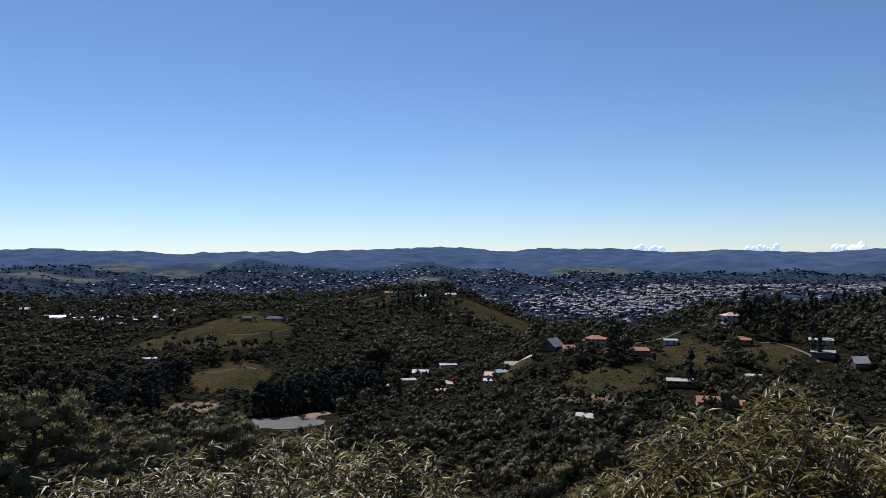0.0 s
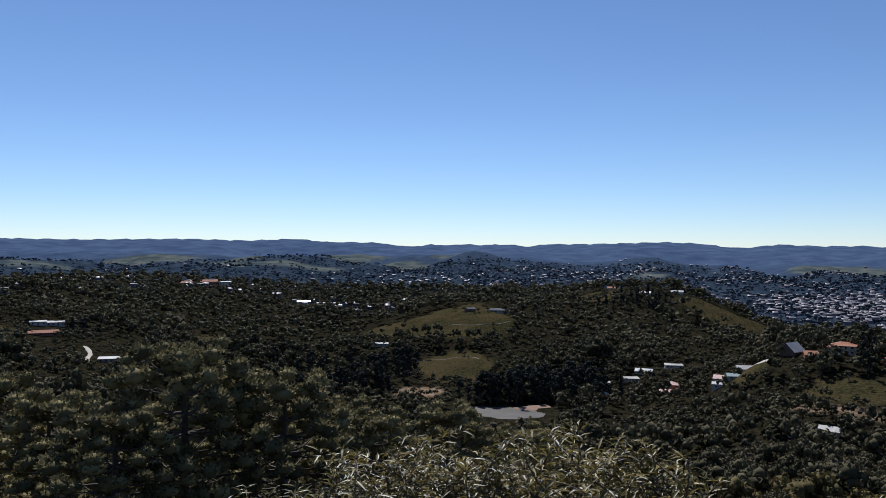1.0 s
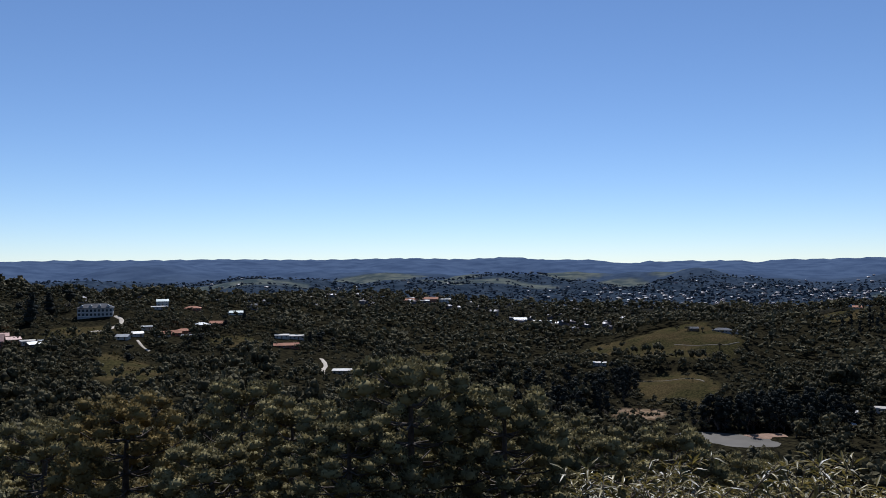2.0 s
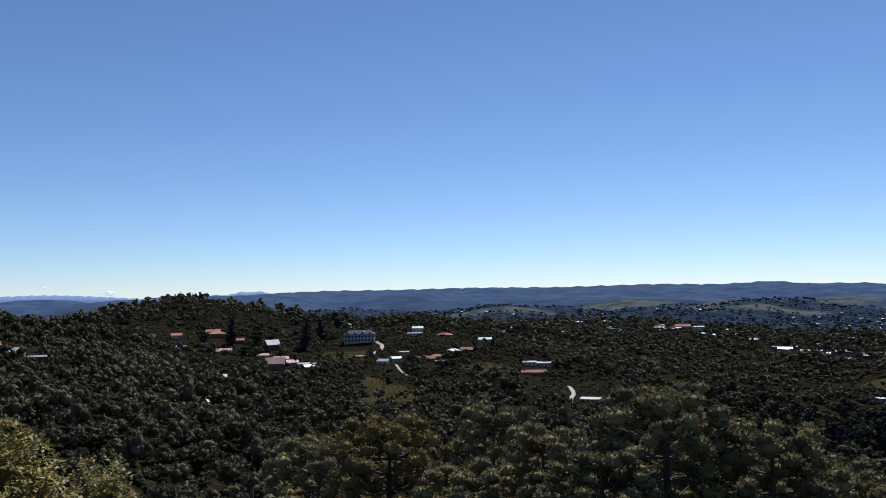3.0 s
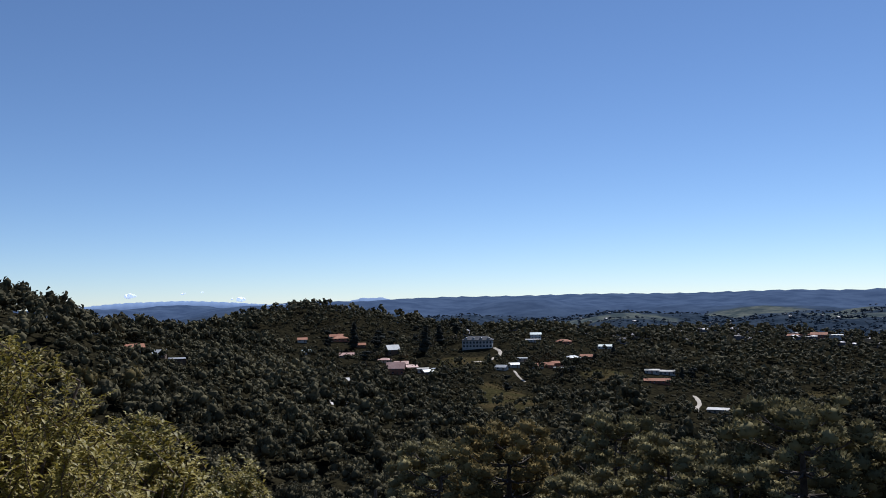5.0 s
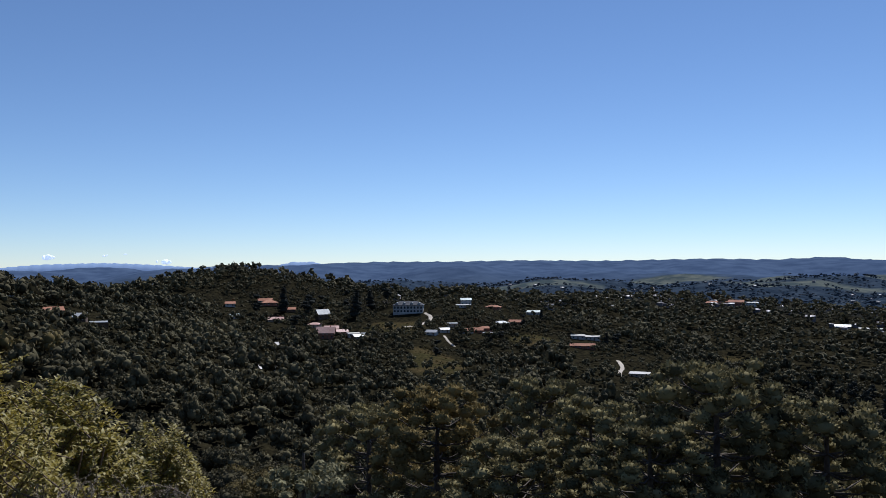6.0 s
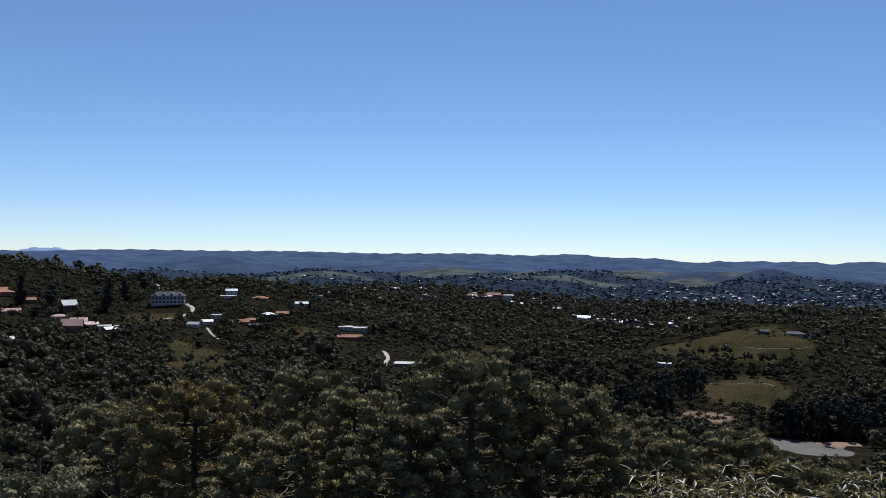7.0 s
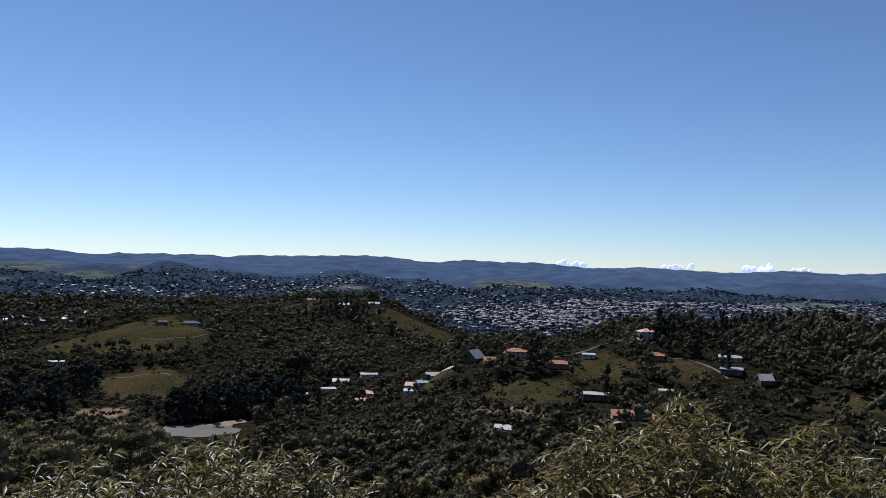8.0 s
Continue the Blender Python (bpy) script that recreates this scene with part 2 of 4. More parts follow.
def build_ground():
    turns = np.concatenate([np.arange(-44, 98, 0.36), np.arange(98, 316, 3.0)])
    rings = np.concatenate([[0.01], np.geomspace(0.8, 150, 46), np.arange(156, 1200, 7.0), np.geomspace(1210, 4950, 90)])
    t, d = np.meshgrid(np.radians(turns), rings)
    x, y = -d * np.sin(t), d * np.cos(t)
    z = ground_z(x, y)
    nt, nd = len(turns), len(rings)
    i, j = np.meshgrid(np.arange(nd - 1), np.arange(nt), indexing="ij")
    k = (j + 1) % nt
    faces = np.stack([i * nt + j, i * nt + k, (i + 1) * nt + k, (i + 1) * nt + j], -1).reshape(-1, 4)[:, ::-1]
    fx, fy, fd = x.ravel(), y.ravel(), d.ravel()
    # The woods and ridge weights grow with distance and bring in the haze blue.
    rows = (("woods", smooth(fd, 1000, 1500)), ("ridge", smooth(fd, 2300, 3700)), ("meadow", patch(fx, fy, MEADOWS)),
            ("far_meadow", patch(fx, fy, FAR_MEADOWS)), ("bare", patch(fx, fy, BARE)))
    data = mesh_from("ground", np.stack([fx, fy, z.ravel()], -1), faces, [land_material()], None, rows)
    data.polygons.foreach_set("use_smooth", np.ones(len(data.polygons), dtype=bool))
    tagged(new("ground", data), "hilly land with woods, dry meadows and far ridges painted blue for haze", "ground", kind="structure")


build_ground()


# ---- woods ----
def unit_ball(level):
    bm = bmesh.new()
    bmesh.ops.create_icosphere(bm, subdivisions=level, radius=1)
    v = np.array([p.co[:] for p in bm.verts])
    f = np.array([[p.index for p in face.verts] for face in bm.faces])
    bm.free()
    return v, f


BALL = {level: unit_ball(level) for level in (1, 2)}


def cards(points, normals, size, rng, ratio=0.55, curl=0.5):
    """Leaf sprays: one bent four-cornered spray (two triangles) at each point, leaning about its normal."""
    n = len(points)
    a = normals + rng.normal(0, curl, (n, 3))
    a /= np.linalg.norm(a, axis=1)[:, None]
    b = np.cross(a, rng.normal(0, 1, (n, 3)))
    b /= np.linalg.norm(b, axis=1)[:, None]
    c = np.cross(a, b)
    s = (size * rng.uniform(0.6, 1.35, n))[:, None]
    v = np.stack([points - b * s, points + c * s * ratio + a * s * 0.15, points + b * s - a * s * 0.25, points - c * s * ratio + a * s * 0.15], 1).reshape(-1, 3)
    base = np.arange(n)[:, None] * 4
    f = np.concatenate([base + [0, 1, 2], base + [0, 2, 3]], 1).reshape(-1, 3)
    return v, f


def join(pieces):
    vs, fs, at = [], [], 0
    for v, f in pieces:
        vs.append(v)
        fs.append(f + at)
        at += len(v)
    return np.concatenate(vs), np.concatenate(fs)


def crown(kind, rng, sprays, lobes=7, level=1):
    """A crown about 1 across its radius, its foot at 0. kind: round, tall, cone or umbrella."""
    pieces, points, normals = [], [], []
    for i in range(lobes):
        a = rng.uniform(0, 2 * np.pi)
        if kind == "round":
            q = 0.72 * rng.uniform(0, 1) ** 0.6
            r, h = rng.uniform(0.25, 0.44), 0.45 + 0.75 * (1 - q * q) * rng.uniform(0.6, 1.0)
        elif kind == "tall":
            q, r, h = rng.uniform(0.0, 0.4), rng.uniform(0.28, 0.45), rng.uniform(0.3, 2.6)
        elif kind == "cone":
            h = 0.3 + 2.8 * (i + 0.5) / lobes
            q, r = 0.25 * (1 - h / 3.4), 0.15 + 0.6 * (1 - h / 3.3)
        else:
            q, r, h = rng.uniform(0.1, 0.95), rng.uniform(0.09, 0.19), rng.uniform(0.85, 1.1)
            h -= 0.22 * q * q
        c = np.array([q * np.cos(a), q * np.sin(a), h])
        v, f = BALL[level]
        flat = np.array([1, 1, 0.8])
        pieces.append((v * r * 0.80 * rng.uniform(0.6, 1.22, (len(v), 1)) * flat + c, f))
        m = max(2, sprays // lobes)
        u = rng.normal(0, 1, (m, 3))
        u[:, 2] += 0.35
        u /= np.linalg.norm(u, axis=1)[:, None]
        points.append(c + u * r * flat)
        normals.append(u)
    size = 0.78 / max(1, sprays) ** 0.5 + 0.03
    pieces.append(cards(np.concatenate(points), np.concatenate(normals), np.full(sum(map(len, points)), size), rng, 0.7, 0.55))
    return join(pieces)


def forest(name, label, spots, kinds, material):
    """Many far crowns in one mesh. spots: rows of x, y, z of the foot, radius, height factor; kinds: crowns to draw from."""
    rng = np.random.RandomState(len(spots))
    pick, spin = rng.randint(0, len(kinds), len(spots)), rng.uniform(0, 2 * np.pi, len(spots))
    pieces = []
    for k, (v, f) in enumerate(kinds):
        s = spots[pick == k]
        if not len(s):
            continue
        a = spin[pick == k]
        ca, sa = np.cos(a)[:, None], np.sin(a)[:, None]
        x = (v[:, 0] * ca - v[:, 1] * sa) * s[:, 3:4] + s[:, 0:1]
        y = (v[:, 0] * sa + v[:, 1] * ca) * s[:, 3:4] + s[:, 1:2]
        z = v[:, 2] * s[:, 3:4] * s[:, 4:5] + s[:, 2:3]
        vs = np.stack([x, y, z], -1).reshape(-1, 3)
        fs = (f[None] + (np.arange(len(s)) * len(v))[:, None, None]).reshape(-1, 3)
        pieces.append((vs, fs))
    v, f = join(pieces)
    ob = new(name, mesh_from(name, v, f, [material]))
    return tagged(ob, label, "woods", kind="stuff")


def scatter(rng, near, far, spacing, low=-39, high=92):
    """Random places between two distances, one to each square of that spacing, spread evenly over the land."""
    n = int(radians(high - low) / 2 * (far ** 2 - near ** 2) / spacing ** 2)
    d = np.sqrt(rng.uniform(near ** 2, far ** 2, n))
    t = np.radians(rng.uniform(low, high, n))
    return -d * np.sin(t), d * np.cos(t)


CLEAR = []       # x, y, radius kept free of trees, round buildings and roads


def open_land(x, y):
    """Share of open land at each place."""
    free = np.maximum(patch(x, y, MEADOWS), np.maximum(patch(x, y, BARE), zone(x, y, *POND)))
    for cx, cy, r in CLEAR:
        free = np.maximum(free, (np.hypot(x - cx, y - cy) < r) * 1.0)
    return free
# ---- helpers for things ----
def part(name, bm, material, parent, label=""):
    """Links a bmesh, or a ready mesh, as one mesh object under a thing."""
    if isinstance(bm, bmesh.types.BMesh):
        data = bpy.data.meshes.new(name)
        bm.to_mesh(data)
        bm.free()
        data.materials.append(material)
    else:
        data = bm
    ob = new(name, data)
    ob.parent = parent
    return tagged(ob, label)


def box(bm, x0, x1, y0, y1, z0, z1):
    v = [bm.verts.new((x, y, z)) for x in (x0, x1) for y in (y0, y1) for z in (z0, z1)]
    for f in ((0, 1, 3, 2), (4, 6, 7, 5), (0, 4, 5, 1), (2, 3, 7, 6), (0, 2, 6, 4), (1, 5, 7, 3)):
        bm.faces.new([v[i] for i in f])


def slab(bm, corners, thick):
    """A sheet of that thickness under four corners."""
    top = [bm.verts.new(c) for c in corners]
    low = [bm.verts.new((c[0], c[1], c[2] - thick)) for c in corners]
    bm.faces.new(top)
    bm.faces.new(low[::-1])
    n = len(top)
    for i in range(n):
        bm.faces.new((top[i], low[i], low[(i + 1) % n], top[(i + 1) % n]))


def height_at(x, y):
    return float(ground_z(x, y))


# ---- materials of built things ----
WALLS = {
    "white": paint("white_render", (0.34, 0.31, 0.28), (0.56, 0.53, 0.49), 0.8, 0.8, 0.1),
    "cream": paint("cream_render", (0.30, 0.24, 0.17), (0.48, 0.40, 0.29), 0.8, 0.8, 0.1),
    "brick": paint("red_brick_wall", (0.20, 0.075, 0.045), (0.34, 0.15, 0.09), 2.0, 0.9, 0.2),
    "grey": paint("grey_render", (0.22, 0.22, 0.22), (0.40, 0.40, 0.39), 0.8, 0.85, 0.1),
    "wood": paint("dark_timber_wall", (0.07, 0.045, 0.03), (0.17, 0.11, 0.07), 1.5, 0.8, 0.2)}
ROOFS = {
    "tile": paint("terracotta_tiles", (0.26, 0.10, 0.055), (0.46, 0.22, 0.13), 1.2, 0.85, 0.4, gloss=0.25),
    "pink": paint("faded_pink_tiles", (0.42, 0.22, 0.17), (0.62, 0.38, 0.30), 1.2, 0.6, 0.4),
    "pale": paint("pale_fibre_cement", (0.36, 0.32, 0.27), (0.62, 0.57, 0.50), 1.0, 0.4, 0.2),
    "grey": paint("weathered_grey_sheet", (0.22, 0.22, 0.22), (0.42, 0.42, 0.41), 1.0, 0.45, 0.2),
    "green": paint("grey_green_sheet", (0.24, 0.30, 0.27), (0.42, 0.48, 0.44), 1.0, 0.45, 0.2),
    "dark": paint("dark_slate_tiles", (0.04, 0.04, 0.045), (0.10, 0.10, 0.11), 1.2, 0.8, 0.3, gloss=0.2)}
GLASS = paint("dark_window_glass", (0.02, 0.025, 0.03), (0.05, 0.06, 0.07), 1.0, 0.12, 0)
TRIM = paint("white_trim", (0.6, 0.6, 0.58), (0.8, 0.8, 0.78), 2.0, 0.6, 0)
TIMBER = paint("brown_door_timber", (0.10, 0.055, 0.03), (0.20, 0.12, 0.07), 2.0, 0.7, 0.2)
ROAD = paint("pale_dirt_road", (0.34, 0.28, 0.21), (0.52, 0.45, 0.36), 0.5, 0.9, 0.3)
LANE = paint("worn_earth_lane", (0.075, 0.060, 0.038), (0.15, 0.12, 0.08), 0.6, 0.9, 0.3)
STONE = paint("retaining_wall_stone", (0.14, 0.13, 0.11), (0.32, 0.30, 0.26), 0.9, 0.9, 0.4)


def gable_roof(bm, w, d, z, rise, over=0.6, thick=0.22):
    """Two slopes over a ridge along x."""
    x, y = w / 2 + over, d / 2 + over
    drop = rise * over / (d / 2)
    for s in (-1, 1):
        c = [(-x, 0, z + rise), (-x, s * y, z - drop), (x, s * y, z - drop), (x, 0, z + rise)]
        slab(bm, c if s > 0 else c[::-1], thick)


def hip_roof(bm, w, d, z, rise, over=0.6):
    x, y, r = w / 2 + over, d / 2 + over, max(0.3, (w - d) / 2)
    low = [bm.verts.new(c) for c in ((-x, -y, z - 0.2), (x, -y, z - 0.2), (x, y, z - 0.2), (-x, y, z - 0.2))]
    eave = [bm.verts.new((v.co.x, v.co.y, z + 0.02)) for v in low]
    a, b = bm.verts.new((-r, 0, z + rise)), bm.verts.new((r, 0, z + rise))
    bm.faces.new(low[::-1])
    for i in range(4):
        bm.faces.new((low[i], low[(i + 1) % 4], eave[(i + 1) % 4], eave[i]))
    bm.faces.new((eave[0], eave[1], b, a))
    bm.faces.new((eave[1], eave[2], b))
    bm.faces.new((eave[2], eave[3], a, b))
    bm.faces.new((eave[3], eave[0], a))


def house(turn, far, w, d, storeys, wall, roof, shape, spin, label, chimney=False, name="house", group=""):
    """A house whose front (-y) looks to the hilltop, turned by spin degrees."""
    x, y = polar(turn, far)
    ob = new(name)
    w, d, h = w * 0.88, d * 0.9, 2.6 * storeys
    z = min(height_at(x + i * w * 0.35, y + j * d * 0.35) for i in (-1, 1) for j in (-1, 1))
    z = 0.5 * (z + height_at(x, y))
    ob.matrix_world = pose(x, y, z, 0, 0, turn + spin)
    CLEAR.append((x, y, 0.5 * max(w, d) + 1.0))
    CLEAR.append((*polar(turn, far - 0.5 * d - 6), 0.5 * w + 1.5))
    if turn > 30 and far > 340:
        CLEAR.append((*polar(turn, far - 0.5 * d - 16), 0.42 * w + 1.5))
        if turn > 56 or turn < 43:
            CLEAR.append((*polar(turn, far - 0.5 * d - 27), 0.4 * w + 1.5))
    rise = {"gable": 0.32, "hip": 0.30, "mono": 0.1, "steep": 0.62}[shape] * d * 0.75
    bm = bmesh.new()
    box(bm, -w / 2, w / 2, -d / 2, d / 2, -3.0, h)
    if shape in ("gable", "steep"):
        for s in (-1, 1):
            v = [bm.verts.new((s * (w / 2 - 0.01), q * (d / 2), h)) for q in (-1, 1)] + [bm.verts.new((s * (w / 2 - 0.01), 0, h + rise - 0.05))]
            bm.faces.new(v)
    part("wall", bm, WALLS[wall], ob)
    bm = bmesh.new()
    if shape in ("gable", "steep"):
        gable_roof(bm, w, d, h, rise)
    elif shape == "hip":
        hip_roof(bm, w, d, h, rise)
    else:
        x1, y1 = w / 2 + 0.5, d / 2 + 0.5
        slab(bm, [(-x1, -y1, h + 0.35), (x1, -y1, h + 0.35), (x1, y1, h + 0.35 + rise), (-x1, y1, h + 0.35 + rise)], 0.25)
    part("roof", bm, ROOFS[roof], ob)
    n = max(2, int(w / 3.2))
    for s in range(storeys):
        for i in range(n):
            cx = -w / 2 + (i + 0.5) * w / n
            if s == 0 and i == n // 2:
                bm = bmesh.new()
                box(bm, cx - 0.5, cx + 0.5, -d / 2 - 0.04, -d / 2 + 0.06, -0.2, 2.1)
                part("door", bm, TIMBER, ob)
                continue
            bm = bmesh.new()
            z0 = 0.95 + 2.8 * s
            box(bm, cx - 0.6, cx + 0.6, -d / 2 - 0.03, -d / 2 + 0.06, z0, z0 + 1.2)
            pane = part("window", bm, GLASS, ob)
            bm = bmesh.new()
            box(bm, cx - 0.72, cx + 0.72, -d / 2 - 0.12, -d / 2 + 0.02, z0 - 0.12, z0 - 0.004)
            part("sill", bm, TRIM, pane)
    if chimney:
        bm = bmesh.new()
        box(bm, w * 0.22, w * 0.22 + 0.8, d * 0.1, d * 0.1 + 0.8, h - 0.3, h + rise + 0.9)
        part("chimney", bm, WALLS["brick"], ob)
    return tagged(ob, label, "house", group)


def ribbon(name, label, points, width, material, lift=0.25, category="road"):
    """A strip of road laid over the land through points (turn, distance)."""
    way = [polar(*p) for p in points]
    fine = []
    for i in range(len(way) - 1):
        a, b, c, e = way[max(i - 1, 0)], way[i], way[i + 1], way[min(i + 2, len(way) - 1)]
        for k in range(8):
            t = k / 8
            fine.append(tuple(0.5 * (2 * b[q] + (c[q] - a[q]) * t + (2 * a[q] - 5 * b[q] + 4 * c[q] - e[q]) * t * t + (3 * b[q] - a[q] - 3 * c[q] + e[q]) * t ** 3) for q in (0, 1)))
    fine.append(way[-1])
    bm = bmesh.new()
    rows = []
    for i, p in enumerate(fine):
        a, b = fine[max(i - 1, 0)], fine[min(i + 1, len(fine) - 1)]
        n = math.hypot(b[0] - a[0], b[1] - a[1])
        sx_, sy_ = -(b[1] - a[1]) / n * width / 2, (b[0] - a[0]) / n * width / 2
        row = []
        for s in (-1, -0.4, 0.4, 1):
            q = (p[0] + sx_ * s, p[1] + sy_ * s)
            row.append(bm.verts.new((*q, height_at(*q) + (lift if abs(s) < 1 else -0.3))))
        rows.append(row)
        CLEAR.append((p[0], p[1], width * 0.5 + 2.0))
        for ahead in (6, 14):
            near = (p[0] * (1 - ahead / math.hypot(*p)), p[1] * (1 - ahead / math.hypot(*p)))
            CLEAR.append((*near, width * 0.5 + 2.5))
    for a, b in zip(rows, rows[1:]):
        for i in range(3):
            bm.faces.new((a[i], a[i + 1], b[i + 1], b[i]))
    data = bpy.data.meshes.new(name)
    bmesh.ops.recalc_face_normals(bm, faces=bm.faces)
    bm.to_mesh(data)
    bm.free()
    data.materials.append(material)
    return tagged(new(name, data), label, category, kind="structure")


# ---- houses on the shoulder to the left ----
def long_white_building():
    """The long three-storey house with rows of arched windows under a dark roof."""
    x, y = polar(54.6, 712)
    ob = new("building")
    w, d, h = 27, 11, 7.2
    ob.matrix_world = pose(x, y, height_at(x, y) - 0.6, 0, 0, 54.6 - 6)
    for far, r in ((712, 18), (695, 17), (678, 13)):
        CLEAR.append((*polar(54.6, far), r))
    bm = bmesh.new()
    box(bm, -w / 2, w / 2, -d / 2, d / 2, -4, h)
    part("wall", bm, WALLS["grey"], ob)
    bm = bmesh.new()
    hip_roof(bm, w, d, h, 3.4, 0.8)
    part("roof", bm, ROOFS["dark"], ob, "dark hipped roof with dormers")
    for s in range(2):
        for i in range(9):
            cx = -w / 2 + (i + 0.5) * w / 9
            z0 = 0.6 + 3.3 * s
            bm = bmesh.new()
            ring = [(cx - 0.85, z0), (cx + 0.85, z0)] + [(cx + 0.85 * math.cos(a), z0 + 1.5 + 0.7 * math.sin(a)) for a in np.linspace(0, math.pi, 7)]
            v = [bm.verts.new((q, -d / 2 - 0.05, z)) for q, z in ring]
            u = [bm.verts.new((q, -d / 2 + 0.1, z)) for q, z in ring]
            bm.faces.new(v)
            for k in range(len(v)):
                bm.faces.new((v[k], u[k], u[(k + 1) % len(v)], v[(k + 1) % len(v)]))
            pane = part("window", bm, GLASS, ob)
            bm = bmesh.new()
            box(bm, cx - 1.1, cx + 1.1, -d / 2 - 0.25, -d / 2 + 0.02, z0 - 0.3, z0 - 0.01)
            part("sill", bm, TRIM, pane)
    for i in range(4):
        cx = -w / 2 + (i + 0.5) * w / 4
        bm = bmesh.new()
        box(bm, cx - 1.0, cx + 1.0, -d / 2 - 0.1, -d / 2 + 3.0, h + 0.2, h + 1.7)
        gable = [bm.verts.new((cx + q, -d / 2 - 0.3, h + z)) for q, z in ((-1.3, 1.7), (1.3, 1.7), (0, 2.6))]
        rear = [bm.verts.new((cx + q, -d / 2 + 3.4, h + z)) for q, z in ((-1.3, 1.7), (1.3, 1.7), (0, 2.6))]
        bm.faces.new(gable)
        bm.faces.new(rear[::-1])
        for a, b in ((0, 1), (1, 2), (2, 0)):
            bm.faces.new((gable[a], rear[a], rear[b], gable[b]))
        part("dormer", bm, WALLS["grey"], ob)
    tagged(ob, "long grey-white building with arched windows and dark roof", "building")


long_white_building()
ribbon("road_1", "pale curving drive below the long building", ((54.9, 655), (54.0, 662), (53.2, 676), (53.0, 692), (53.4, 706)), 5.0, ROAD)
ribbon("road_2", "short pale dirt track climbing to a barn", ((39.35, 540), (39.4, 556), (39.2, 572), (39.5, 590)), 4.6, ROAD)
ribbon("road_3", "pale dirt drive among shrubs", ((51.2, 600), (51.7, 612), (52.0, 626)), 3.0, ROAD)
ribbon("road_4", "pale dirt road beside small houses", ((-7.9, 505), (-7.3, 512), (-6.8, 522)), 5.0, ROAD)
ribbon("road_5", "narrow hillside lane with a pale wall", ((-15.0, 520), (-17.0, 530), (-18.6, 545), (-20.4, 556)), 2.6, LANE)
ribbon("road_6", "narrow lane along a hillside garden", ((-27.0, 492), (-25.5, 512), (-24.2, 520), (-22.6, 512)), 2.2, LANE)
ribbon("road_7", "farm track across the sloping green field", ((16.9, 655), (15.0, 650), (13.2, 652), (12.2, 640)), 2.0, LANE)
ribbon("road_8", "dirt terrace road below the hilltop house", ((14.2, 752), (12.6, 742), (11.0, 742), (9.9, 752)), 1.8, LANE)

LEFT_GROUP, RIGHT_GROUP = "houses on the wooded shoulder", "houses on the hillside"
for row in (
        (64.9, 768, 15, 9, 1, "cream", "tile", "gable", 10, "low cream house with terracotta roof among trees"),
        (60.6, 632, 16, 10, 2, "brick", "pink", "steep", -8, "red brick house with faded pink tiled roof"),
        (60.85, 712, 13, 9, 2, "wood", "grey", "steep", 25, "dark timber chalet with steep grey roof"),
        (60.2, 660, 13, 9, 1, "wood", "pink", "gable", 0, "small house with pink tiled roof"),
        (58.6, 640, 11, 7, 1, "white", "pale", "mono", 12, "small white house with pale sheet roof"),
        (57.6, 628, 10, 6, 1, "grey", "grey", "mono", 0, "small grey shed with weathered sheet roof"),
        (64.15, 706, 15, 9, 1, "cream", "pink", "gable", -4, "house with wide faded pink roof"),
        (64.6, 762, 17, 10, 1, "brick", "tile", "hip", 15, "large red brick house with hipped tile roof"),
        (67.3, 752, 10, 8, 1, "white", "tile", "gable", 0, "white cottage with orange tile roof")):
    house(*row, chimney=row[3] >= 9, group=LEFT_GROUP)
for row in (
        (67.0, 712, 11, 7, 1, "white", "green", "gable", 14, "white cottage with grey-green sheet roof"),
        (64.7, 448, 12, 8, 1, "white", "pale", "gable", 20, "white cottage with pale roof in the woods"),
        (64.3, 462, 7, 5, 1, "white", "pale", "gable", -10, "small white outbuilding with pale roof"),
        (50.4, 800, 12, 8, 2, "white", "green", "gable", 5, "two-storey house with pale green roof"),
        (50.6, 782, 16, 6, 1, "white", "pale", "mono", 0, "long low annex with bright pale roof"),
        (48.4, 800, 17, 10, 1, "brick", "tile", "hip", -12, "wide house with red hipped tile roof"),
        (47.8, 690, 14, 9, 2, "brick", "grey", "hip", 8, "red brick house with grey roof"),
        (49.6, 655, 12, 8, 1, "brick", "tile", "gable", -6, "small brick house with tile roof"),
        (50.4, 648, 12, 8, 1, "cream", "tile", "gable", 22, "cream house with terracotta roof")):
    house(*row, group=LEFT_GROUP)
